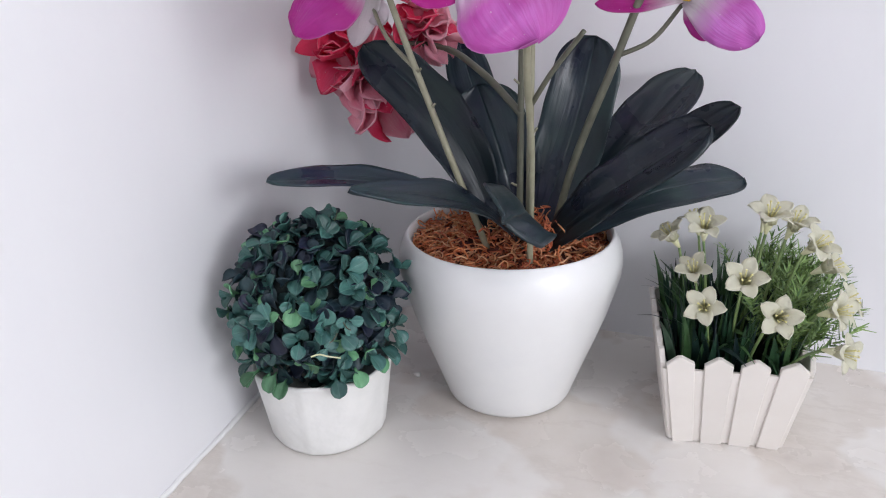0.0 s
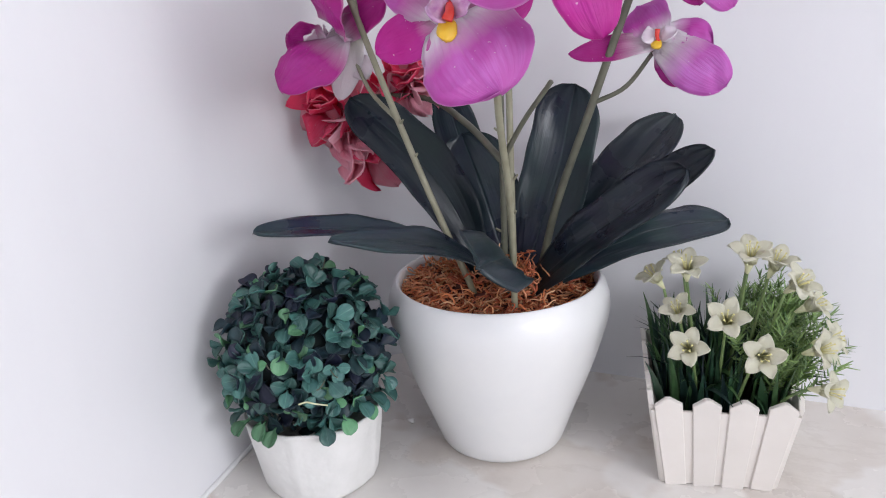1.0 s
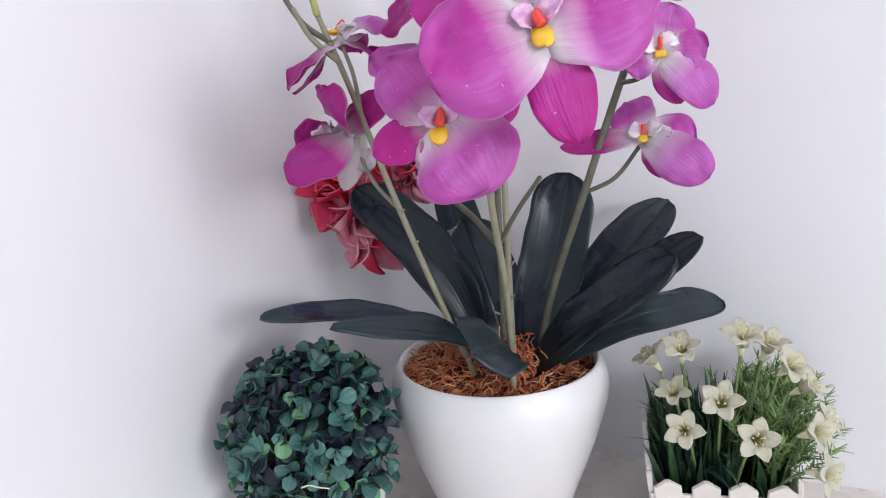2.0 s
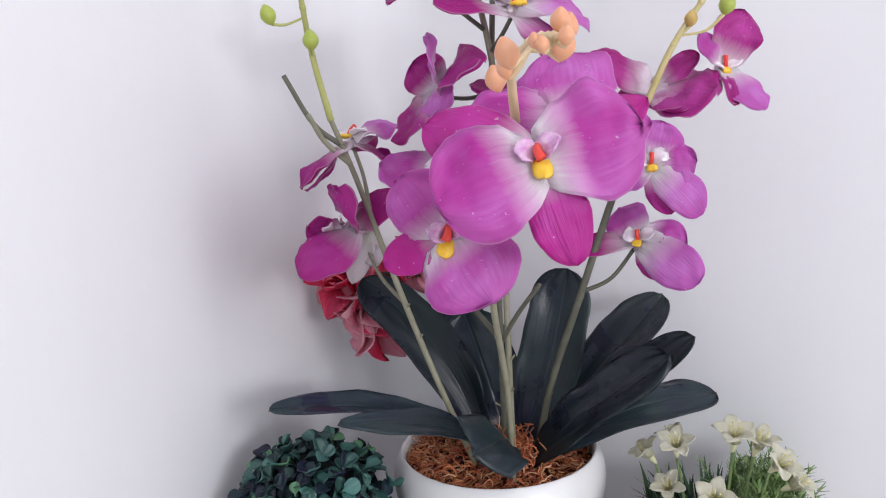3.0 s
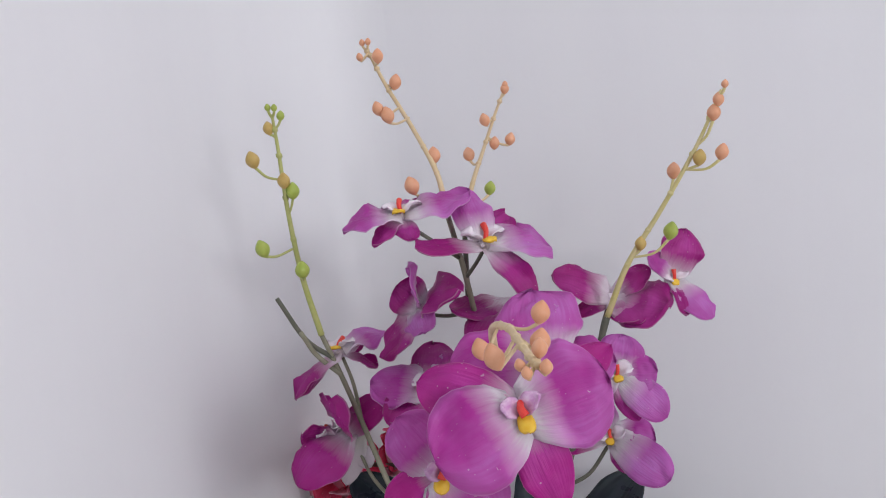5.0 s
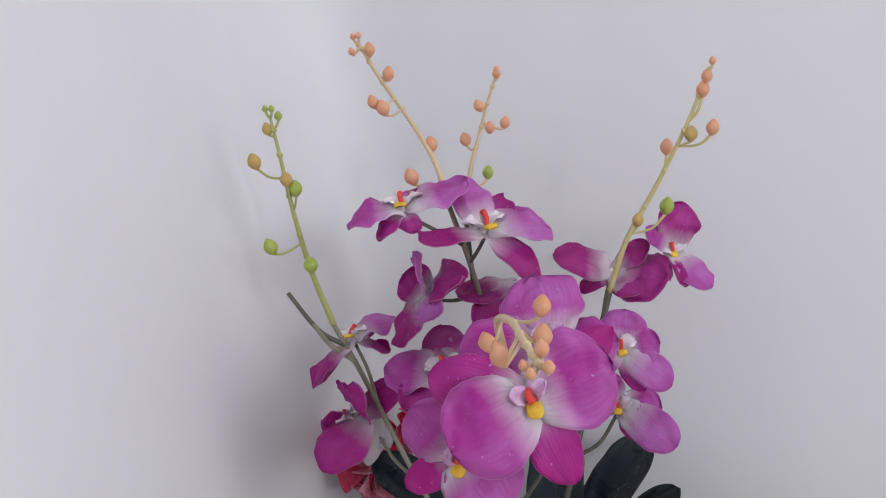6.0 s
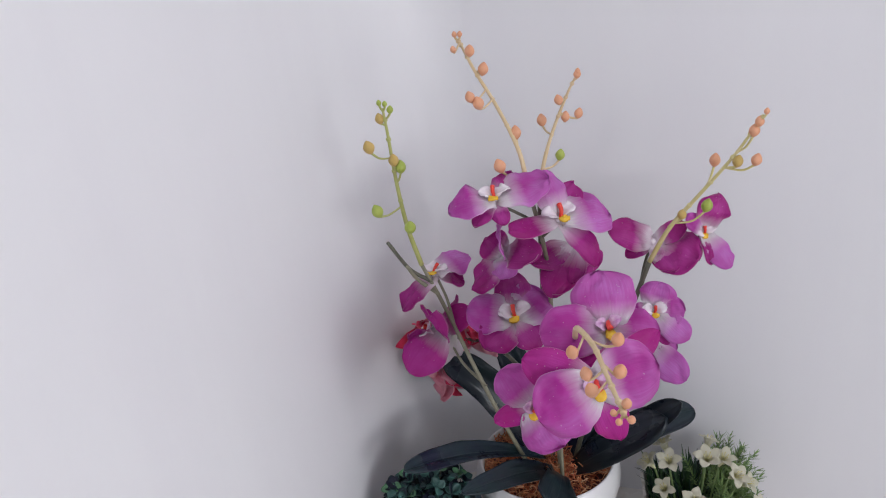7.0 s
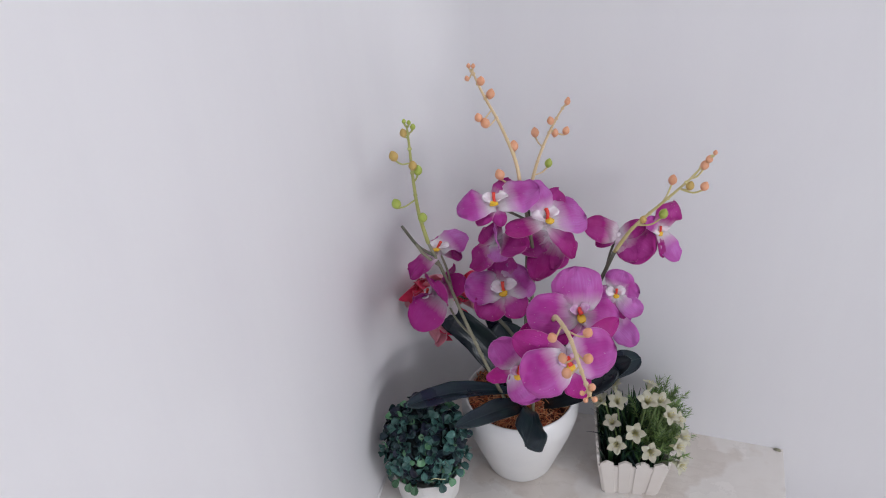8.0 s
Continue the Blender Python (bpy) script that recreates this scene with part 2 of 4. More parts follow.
    l.new(tr.outputs[0], mx.inputs[2])
    l.new(mx.outputs[0], n["Material Output"].inputs[0])
    return m


def leaf_material(name, c1, c2, rough, rib=None, spec=0.28):
    m, n, l, b = material(name, rough, spec=spec)
    uv = n.new("ShaderNodeUVMap")
    mp = n.new("ShaderNodeMapping")
    mp.inputs["Scale"].default_value = (2.5, 16.0, 1.0)
    l.new(uv.outputs[0], mp.inputs[0])
    fine = n.new("ShaderNodeTexNoise")
    fine.inputs["Scale"].default_value, fine.inputs["Detail"].default_value = 1.0, 3
    l.new(mp.outputs[0], fine.inputs["Vector"])
    cloud = noise_tex(n, l, 22, 4)
    col = mix(n, l, ramp(n, l, cloud, [(0.3, (0, 0, 0)), (0.7, (1, 1, 1))]), c1, c2)
    col = mix(n, l, ramp(n, l, fine.outputs["Fac"], [(0.35, (0.3,) * 3), (0.6, (0, 0, 0))]), col, tuple(v * 0.6 for v in c1))
    if rib:
        sep = n.new("ShaderNodeSeparateXYZ")
        l.new(uv.outputs[0], sep.inputs[0])
        mid = ramp(n, l, sep.outputs[1], [(0.475, (0, 0, 0)), (0.5, (0.7,) * 3), (0.525, (0, 0, 0))])
        col = mix(n, l, mid, col, rib)
    oi = n.new("ShaderNodeObjectInfo")
    hs = n.new("ShaderNodeHueSaturation")
    mr = n.new("ShaderNodeMapRange")
    mr.inputs[3].default_value, mr.inputs[4].default_value = 0.6, 1.45
    l.new(oi.outputs["Random"], mr.inputs[0])
    l.new(mr.outputs[0], hs.inputs["Value"])
    l.new(col, hs.inputs["Color"])
    l.new(hs.outputs[0], b.inputs["Base Color"])
    l.new(ramp(n, l, cloud, [(0.3, (rough * 0.8,) * 3), (0.7, (min(1, rough * 1.25),) * 3)]), b.inputs["Roughness"])
    height = fine.outputs["Fac"]
    if rib:
        lift = n.new("ShaderNodeMath")
        lift.operation = "MULTIPLY_ADD"
        l.new(mid, lift.inputs[0])
        lift.inputs[1].default_value = -2.0
        l.new(fine.outputs["Fac"], lift.inputs[2])
        height = lift.outputs[0]
    bump(n, l, b, height, 0.30, 0.0015)
    return m


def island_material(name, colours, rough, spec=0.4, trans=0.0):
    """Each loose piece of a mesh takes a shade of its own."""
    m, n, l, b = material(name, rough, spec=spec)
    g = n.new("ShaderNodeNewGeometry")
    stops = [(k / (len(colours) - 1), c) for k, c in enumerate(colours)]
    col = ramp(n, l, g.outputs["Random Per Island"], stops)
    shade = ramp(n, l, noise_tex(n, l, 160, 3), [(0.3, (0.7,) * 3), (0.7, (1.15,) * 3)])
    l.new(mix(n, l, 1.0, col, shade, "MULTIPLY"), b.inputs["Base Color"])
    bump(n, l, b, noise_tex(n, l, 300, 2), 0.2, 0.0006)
    if trans:
        tr = n.new("ShaderNodeBsdfTranslucent")
        l.new(col, tr.inputs[0])
        mx = n.new("ShaderNodeMixShader")
        mx.inputs[0].default_value = trans
        l.new(b.outputs[0], mx.inputs[1])
        l.new(tr.outputs[0], mx.inputs[2])
        l.new(mx.outputs[0], n["Material Output"].inputs[0])
    return m


PETAL = petal_material("purple_petal_cloth", (0.60, 0.042, 0.43), (0.73, 0.235, 0.70), (0.93, 0.87, 0.92), 0.14, veins=0.3, edge_colour=(0.67, 0.14, 0.55), patch=20)
SEPAL = petal_material("magenta_sepal_cloth", (0.57, 0.018, 0.32), (0.66, 0.06, 0.47), (0.88, 0.79, 0.85), 0.12, veins=0.2)
SMALL_PETAL = petal_material("small_purple_petal_cloth", (0.60, 0.060, 0.46), (0.74, 0.28, 0.74), (0.92, 0.87, 0.91), 0.22, veins=0.3, edge_colour=(0.67, 0.15, 0.60), patch=24)
SMALL_SEPAL = petal_material("small_magenta_sepal_cloth", (0.46, 0.012, 0.25), (0.62, 0.07, 0.45), (0.89, 0.80, 0.86), 0.20, veins=0.2)
RED_PETAL = petal_material("coral_petal_cloth", (0.90, 0.055, 0.16), (0.93, 0.16, 0.31), (0.62, 0.02, 0.10), 0.08)
PINK_PETAL = petal_material("pink_white_petal_cloth", (0.93, 0.50, 0.58), (0.90, 0.27, 0.40), (0.70, 0.05, 0.18), 0.14)
BRACT = petal_material("pale_bract_cloth", (0.80, 0.72, 0.76), (0.84, 0.80, 0.80), (0.66, 0.68, 0.56), 0.10, veins=0.3)
LIP_RED = speckled("red_column", (0.75, 0.03, 0.025), (0.82, 0.08, 0.05), 200, 0.4)
LIP_YELLOW = speckled("yellow_lip", (0.88, 0.52, 0.02), (0.90, 0.62, 0.08), 200, 0.5)
LIP_WHITE = speckled("pale_lip_lobe", (0.84, 0.74, 0.82), (0.88, 0.83, 0.86), 260, 0.5, big=90)
LIP_LILAC = speckled("lilac_lip_lobe", (0.60, 0.25, 0.56), (0.82, 0.62, 0.78), 260, 0.5, big=90)
# first tone carries the navy of shaded leaves, second the lit green
ORCHID_LEAF = leaf_material("dark_green_strap_leaf", (0.009, 0.011, 0.028), (0.017, 0.038, 0.036), 0.30, (0.030, 0.050, 0.054), 0.34)
STEM = speckled("olive_stem", (0.22, 0.21, 0.14), (0.32, 0.31, 0.22), 90, 0.5, big=14)
STEM_DARK = speckled("grey_brown_stem", (0.085, 0.088, 0.062), (0.14, 0.14, 0.10), 90, 0.5, big=14)
STEM_GREEN = speckled("yellow_green_stem", (0.40, 0.43, 0.12), (0.50, 0.50, 0.20), 90, 0.5, big=14)
STEM_YELLOW = speckled("pale_yellow_stem", (0.60, 0.55, 0.20), (0.70, 0.60, 0.34), 90, 0.5, big=14)
STEM_PEACH = speckled("peach_yellow_stem", (0.70, 0.53, 0.29), (0.76, 0.60, 0.39), 90, 0.5, big=14)
BUD_GREEN = speckled("green_bud", (0.32, 0.42, 0.06), (0.45, 0.50, 0.11), 120, 0.4, big=30)
BUD_OCHRE = speckled("ochre_bud", (0.50, 0.34, 0.09), (0.60, 0.42, 0.14), 120, 0.4, big=30)
BUD_PEACH = speckled("peach_bud", (0.74, 0.33, 0.17), (0.80, 0.43, 0.27), 120, 0.4, big=30)
MOSS = island_material("rust_moss", [(0.34, 0.070, 0.035), (0.62, 0.17, 0.06), (0.74, 0.36, 0.17), (0.46, 0.11, 0.05), (0.78, 0.46, 0.26)], 0.75)
SOIL = speckled("dark_rust_fibre_bed", (0.085, 0.020, 0.018), (0.16, 0.045, 0.025), 120, 0.85, bump_s=0.8, dist=0.004)
# near-black fill: shade in plant gaps put into the colour
GAP_DARK = speckled("dark_gap_fill", (0.006, 0.012, 0.014), (0.012, 0.022, 0.02), 120, 0.85)
BOX_LEAF = leaf_material("box_leaf", (0.030, 0.100, 0.098), (0.080, 0.205, 0.165), 0.34, (0.12, 0.25, 0.20), 0.5)
BOX_LEAF_LIGHT = leaf_material("young_box_leaf", (0.09, 0.25, 0.12), (0.15, 0.34, 0.18), 0.32, None, 0.5)
# near-black navy tones paint the shade between the leaves into the colour
BOX_INNER_SHADED = island_material("shade_toned_box_leaf", [(0.008, 0.009, 0.028), (0.014, 0.036, 0.046), (0.009, 0.012, 0.034), (0.024, 0.066, 0.062), (0.010, 0.018, 0.038)], 0.5)
# navy, near-black tones paint shaded gaps among the green blades
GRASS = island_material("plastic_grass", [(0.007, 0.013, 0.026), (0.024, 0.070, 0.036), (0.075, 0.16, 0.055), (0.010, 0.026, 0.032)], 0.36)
FERN = island_material("pale_fern_needles", [(0.15, 0.26, 0.07), (0.26, 0.38, 0.13), (0.08, 0.16, 0.06)], 0.5)
LILY = petal_material("cream_lily_cloth", (0.80, 0.78, 0.63), (0.85, 0.84, 0.73), (0.78, 0.77, 0.52), 0.10, veins=0.2)
LILY_TUBE = speckled("cream_lily_tube", (0.66, 0.66, 0.36), (0.78, 0.77, 0.55), 120, 0.5)
LILY_STALK = speckled("green_lily_stalk", (0.12, 0.20, 0.07), (0.22, 0.30, 0.11), 90, 0.5, big=14)
STAMEN = speckled("yellow_stamen", (0.72, 0.66, 0.28), (0.80, 0.74, 0.40), 200, 0.5)


# ---- plant builders ----
def sheet_bm(foot, tip, width, face, shape, bow, cup, ripple, seed, nu=12, nv=8, thick=0.0007, side_bow=0.0, curl=0.0, fold=0.0):
    """A thin blade from foot to tip that shows its front along face. shape(u) gives its half-width (0 to 1) along it; bow lifts its
    middle, cup drops its edges, ripple waves them, fold lifts both halves from the midrib."""
    foot, tip, face = Vector(foot), Vector(tip), Vector(face)
    axis = tip - foot
    length = axis.length
    axis.normalize()
    side = axis.cross(face)
    if side.length < 1e-4:
        side = axis.cross(Vector((0.3, 0.5, 0.8)))
    side.normalize()
    up = side.cross(axis).normalized()
    bm = bmesh.new()
    uv = bm.loops.layers.uv.new("UVMap")
    grid = []
    for layer in (1, -1):
        rows = []
        for i in range(nu + 1):
            u = 0.35 * i / nu + 0.65 * math.sin(math.pi / 2 * i / nu)
            h = max(0.004, shape(u)) * width / 2
            row = []
            for j in range(nv + 1):
                v = 2 * j / nv - 1
                w = noise.noise(Vector((u * 3.1 + seed * 7.3, v * 1.6 + seed * 3.1, seed)))
                w2 = noise.noise(Vector((u * 7.0 + seed * 2.3, v * 3.0 - seed * 5.1, seed + 4)))
                lift = bow * length * math.sin(math.pi * min(1, u * 1.02)) - cup * width * v * v * shape(u) + fold * width * abs(v) ** 1.2 * shape(u) + ripple * width * (w * (0.3 + v * v) + 0.35 * w2) + curl * length * max(0.0, u - 0.45) ** 2 * 3.3
                q = foot + axis * (u * length) + side * (h * v * (1 + 0.06 * w2) + side_bow * length * math.sin(math.pi * u)) + up * (lift + layer * thick / 2)
                row.append((bm.verts.new(q), (u, (v + 1) / 2)))
            rows.append(row)
        grid.append(rows)

    def quad(a, b, c, d):
        f = bm.faces.new([k[0] for k in (a, b, c, d)])
        for lo, k in zip(f.loops, (a, b, c, d)):
            lo[uv].uv = k[1]

    t, o = grid
    for i in range(nu):
        for j in range(nv):
            quad(t[i][j], t[i + 1][j], t[i + 1][j + 1], t[i][j + 1])
            quad(o[i][j], o[i][j + 1], o[i + 1][j + 1], o[i + 1][j])
        quad(t[i][0], o[i][0], o[i + 1][0], t[i + 1][0])
        quad(t[i][nv], t[i + 1][nv], o[i + 1][nv], o[i][nv])
    for j in range(nv):
        quad(t[0][j], t[0][j + 1], o[0][j + 1], o[0][j])
        quad(t[nu][j], o[nu][j], o[nu][j + 1], t[nu][j + 1])
    bmesh.ops.recalc_face_normals(bm, faces=bm.faces)
    return bm


def round_shape(peak=0.56, foot=0.28, power=0.5):
    def shape(u):
        if u > peak:
            return max(0.0, 1 - ((u - peak) / (1 - peak)) ** 2) ** power
        k = u / peak
        return foot + (1 - foot) * math.sin(math.pi / 2 * k) ** 0.9
    return shape


def strap_shape(u):
    a = min(1.0, 0.30 + 0.70 * math.sin(math.pi / 2 * min(1, u / 0.62)))
    return a * (1 if u < 0.80 else max(0.0, 1 - ((u - 0.80) / 0.20) ** 2.2) ** 0.5)


def ovoid_bm(length, radius, n=12, sharp_end=0.5):
    rows = []
    for k in range(10):
        u = 0.02 + 0.96 * k / 9
        rows.append((radius * math.sin(math.pi * u ** (0.75 + 0.4 * (1 - sharp_end))) ** 0.8 + 0.0002, length * u))
    return lathe_bm(rows, n)


def aim(ob, at, towards):
    """Stand a mesh made along z at a place, its z axis pointing along towards."""
    ob.matrix_basis = Matrix.Translation(at) @ Vector(towards).to_track_quat("Z", "Y").to_matrix().to_4x4()
    return ob


count = [0]


def orchid_flower(plant, centre, face, lip, petals):
    """A moth orchid: cloth petals and sepals from the centre to their tips, with a lip and column in the middle."""
    c, face = Vector(centre), Vector(face).normalized()
    count[0] += 1
    s0 = count[0]
    heart = ovoid_bm(0.009, 0.004, 10)
    flower = part("flower", heart, LIP_WHITE, plant, "purple and white cloth orchid bloom")
    aim(flower, c - face * 0.008, face)
    inv = flower.matrix_basis.inverted()
    large = max(w for _, _, w in petals) > 0.0515

    def child(name, bm, mat, label=""):
        bmesh.ops.transform(bm, matrix=inv, verts=bm.verts)
        return part(name, bm, mat, flower, label)

    for k, (kind, tip, width) in enumerate(petals):
        tip = Vector(tip)
        back = 0.0 if kind == "petal" else 0.0025
        out = (tip - c).normalized()
        big = kind == "petal"
        bm = sheet_bm(c - face * back + out * 0.001, tip - face * back, width, face, round_shape(0.56 if big else 0.54, 0.50 if big else 0.42, 0.5 if big else 0.58),
                      0.10 if big else 0.07, 0.09 if big else 0.05, 0.15 if large else 0.17, s0 + k * 0.37, nu=16, nv=12, curl=(0.05 if large else 0.16) * math.sin(s0 * 5.1 + k * 2.3))
        child(kind, bm, ((PETAL, SEPAL) if large else (SMALL_PETAL, SMALL_SEPAL))[0 if big else 1], "" if big else "deep magenta cloth sepal")
    if lip:
        down = Vector((0, 0, -1)) - face * face.dot(Vector((0, 0, -1)))
        down.normalize()
        side = face.cross(down)
        size = min(1.25, max(0.7, max(w for _, _, w in petals) / 0.045))
        wide = size * (1.35 if large else 1.4)
        lean = side * (0.0016 if s0 % 2 else -0.0012) * size
        if large:
            finger = [c + face * 0.003 - down * 0.0042 * size, c + face * 0.0062 * size - down * 0.001, c + face * 0.0066 * size + down * 0.0022 * size + lean]
        else:
            finger = [c + face * 0.002 + down * 0.003 * size, c + face * 0.0065 * size - down * 0.001 * size + lean, c + face * 0.0085 * size - down * 0.0065 * size + lean]
        child("column", tube_bm(finger, (0.0014 * size, 0.0021 * size), 10), LIP_RED, "red rounded column")
        lipm = sheet_bm(c + face * 0.002 + down * 0.001 + lean * 0.5, c + face * 0.0055 * size + down * 0.0092 * size + lean * 1.6, (0.0076 if large else 0.0092) * size, face, round_shape(0.6, 0.6), 0.12, 0.14, 0.22, s0, 8, 6, 0.0016)
        child("lip", lipm, LIP_YELLOW, "yellow lip")
        for q in (-1, 1):
            lobe = sheet_bm(c + face * 0.001 + side * q * 0.0012, c + face * (0.0065 if large else 0.0045) * size + side * q * (0.0062 if large else 0.0105) * wide - down * (0.0062 if q > 0 else 0.0030) * size, (0.0070 if large else 0.0112) * wide, face - side * q * 0.8, round_shape(0.55, 0.45), 0.14, -0.16, 0.20, s0 + q, 10, 8, 0.0008)
            child("side_lobe", lobe, LIP_LILAC if large else LIP_WHITE, "pale inner lobe")
    return flower


def blunt_shape(u):
    return min(1.0, 0.35 + 0.85 * u) if u < 0.90 else 1 - 0.9 * ((u - 0.90) / 0.10) ** 1.6


def orchid_leaf(plant, foot, tip, width, face, bow=0.05, cup=-0.10, side_bow=0.0, seed=0.0, taper=0.12, blunt=False):
    def blade(u):
        return (blunt_shape if blunt else strap_shape)(u) * (1 - taper * max(0.0, (u - 0.45) / 0.55) ** 1.3)

    bm = sheet_bm(foot, tip, width, face, blade, bow, cup, 0.12, seed, nu=26, nv=14, thick=0.0014, side_bow=side_bow, fold=0.09)
    return part("leaf", bm, ORCHID_LEAF, plant, "dark green strap leaf")


def spray(plant, points, radii, mat, label, buds):
    """A flower stalk with buds on short curved stalks; each bud: place, size, material, place on the stalk (0 to 1)."""
    path = smooth_path(points, 8)
    bm = bmesh.new()
    tube_into(bm, path, radii, 8)
    for k in range(3, len(path) - 1, 5):
        bmesh.ops.create_icosphere(bm, subdivisions=1, radius=radii[0] * 1.08, matrix=Matrix.Translation(path[k]))
    stalk = part("stem", bm, mat, plant, label)
    for place, size, bmat, s in buds:
        p = Vector(place)
        a = path[min(len(path) - 1, int(s * (len(path) - 1)))]
        d = p - a
        mid = a + d * 0.6 - Vector((0, 0, 0.25 * d.length))
        part("bud_stalk", tube_bm([a, mid, p - Vector((0, 0, size * 0.4))], (0.0009, 0.0011), 6, 5), mat, stalk)
        bud = part("bud", ovoid_bm(size, size * 0.36, 12), bmat, stalk)
        aim(bud, p - Vector((0, 0, size * 0.45)), Vector((d.x * 0.4, d.y * 0.4, abs(d.length) + 0.004)))
    return stalk


# ---- the orchid in its white pot ----
POT = (-0.105, 0.549)
orchid = thing("potted_orchid", "artificial purple orchid in a white glazed pot, rust moss on top", "potted plant")


def lathe_at(profile, at, n=96, wobble=0.0, seed=0):
    bm = lathe_bm(profile, n, wobble, seed)
    bmesh.ops.translate(bm, verts=bm.verts, vec=at)
    return bm


pot_profile = [(r * 1.015, z) for r, z in [
    (0.040, 0.0), (0.0440, 0.0002), (0.0445, 0.0018), (0.0468, 0.0024), (0.0480, 0.0045), (0.0500, 0.010), (0.0570, 0.030), (0.0650, 0.052), (0.0725, 0.074), (0.0785, 0.095), (0.0812, 0.106), (0.0820, 0.114),
    (0.0814, 0.121), (0.0794, 0.1275), (0.0768, 0.1325), (0.0756, 0.1344), (0.0746, 0.1352), (0.0734, 0.1345), (0.0726, 0.1315), (0.0722, 0.120), (0.0720, 0.108)]]
part("pot", lathe_at(pot_profile, (*POT, 0)), GLAZE, orchid, "white glazed ceramic pot with a rounded shoulder")


def moss_bed():
    bm = bmesh.new()
    rows = []
    for i in range(11):
        r = 0.0732 * i / 10
        row = []
        for k in range(40):
            a = 2 * math.pi * k / 40
            x, y = r * math.cos(a), r * math.sin(a)
            z = 0.124 + 0.012 * math.exp(-(r / 0.03) ** 2) + 0.006 * noise.noise(Vector((x * 60, y * 60, 3)))
            row.append(bm.verts.new((POT[0] + x, POT[1] + y, z)))
        rows.append(row)
    for a, b in zip(rows, rows[1:]):
        for k in range(40):
            bm.faces.new((a[k], a[(k + 1) % 40], b[(k + 1) % 40], b[k]))
    bmesh.ops.remove_doubles(bm, verts=bm.verts, dist=1e-5)
    bmesh.ops.recalc_face_normals(bm, faces=bm.faces)
    return bm


part("moss_bed", moss_bed(), SOIL, orchid, "dark rust fibre bed")


def moss_threads(rng):
    """Loose curls that pile up into tufts."""
    bm = bmesh.new()
    for k in range(980):
        a, r = rng.uniform(0, 2 * math.pi), 0.070 * math.sqrt(rng.random())
        x, y = r * math.cos(a), r * math.sin(a)
        tuft = 0.5 + 0.5 * noise.noise(Vector((x * 70, y * 70, 9)))
        p = Vector((POT[0] + x, POT[1] + y, 0.125 + 0.014 * math.exp(-(r / 0.03) ** 2) + 0.007 * tuft * rng.random()))
        h, pts, turn = rng.uniform(0, 6.28), [], rng.choice((-1, 1)) * rng.uniform(0.3, 1.7)
        rise = rng.uniform(-0.1, 0.9) * tuft
        for s in range(7):
            pts.append(p.copy())
            h += turn * rng.uniform(0.4, 1.1)
            p += Vector((math.cos(h), math.sin(h), rise + rng.uniform(-0.7, 0.7))) * rng.uniform(0.002, 0.0048)
            rise -= 0.16
            q = Vector((p.x - POT[0], p.y - POT[1], 0))
            if q.length > 0.072:
                p.x, p.y = POT[0] + q.x * 0.072 / q.length, POT[1] + q.y * 0.072 / q.length
            p.z = max(p.z, 0.124)
        tube_into(bm, smooth_path(pts, 2), (0.00065, 0.00045), 4)
    for k in range(130):  # a tall tuft round the foot of the stems
        p = Vector((POT[0] + 0.020 + rng.gauss(0, 0.009), POT[1] - 0.020 + rng.gauss(0, 0.011), 0.130 + rng.uniform(0, 0.012)))
        pts = [p.copy()]
        for s in range(6):
            p += Vector((rng.gauss(0, 0.003), rng.gauss(0, 0.003), rng.uniform(-0.001, 0.0052)))
            pts.append(p.copy())
        tube_into(bm, smooth_path(pts, 2), (0.0007, 0.0005), 4)
    return bm


part("moss", moss_threads(random.Random(4)), MOSS, orchid, "curled rust-brown moss threads", kind="stuff")

# strap leaves
orchid_leaf(orchid, (-0.104, 0.532, 0.146), (-0.221, 0.418, 0.200), 0.030, (0.10, -0.10, 0.98), 0.07, -0.04, 0.02, 1.1, 0.05)
orchid_leaf(orchid, (-0.090, 0.525, 0.132), (-0.147, 0.388, 0.210), 0.031, (0.30, -0.20, 0.9), 0.10, -0.03, -0.02, 2.3, 0.5)
orchid_leaf(orchid, (-0.088, 0.509, 0.146), (-0.060, 0.388, 0.201), 0.046, (0.62, 0.15, 0.75), 0.10, 0.02, 0.0, 3.7, 0.0, True)
orchid_leaf(orchid, (-0.112, 0.545, 0.130), (-0.212, 0.540, 0.267), 0.043, (0.35, -0.85, 0.35), 0.03, -0.08, 0.085, 4.9)
orchid_leaf(orchid, (-0.110, 0.575, 0.130), (-0.166, 0.610, 0.264), 0.036, (0.30, -0.90, 0.2), 0.03, -0.05, 0.0, 5.2)
orchid_leaf(orchid, (-0.098, 0.555, 0.130), (-0.137, 0.570, 0.236), 0.056, (0.25, -0.90, 0.3), 0.03, -0.05, 0.02, 13.7)
orchid_leaf(orchid, (-0.088, 0.550, 0.128), (-0.055, 0.588, 0.270), 0.051, (0.10, -0.95, 0.25), -0.02, -0.06, 0.03, 6.4)
orchid_leaf(orchid, (-0.075, 0.565, 0.130), (0.010, 0.640, 0.240), 0.045, (-0.20, -0.75, 0.6), 0.08, -0.08, 0.03, 7.6)
orchid_leaf(orchid, (-0.078, 0.535, 0.128), (0.030, 0.521, 0.226), 0.038, (-0.25, -0.75, 0.65), 0.07, -0.05, 0.02, 8.8)
orchid_leaf(orchid, (-0.070, 0.560, 0.128), (0.052, 0.628, 0.164), 0.042, (-0.15, -0.55, 0.8), 0.13, 0.05, 0.02, 9.9)
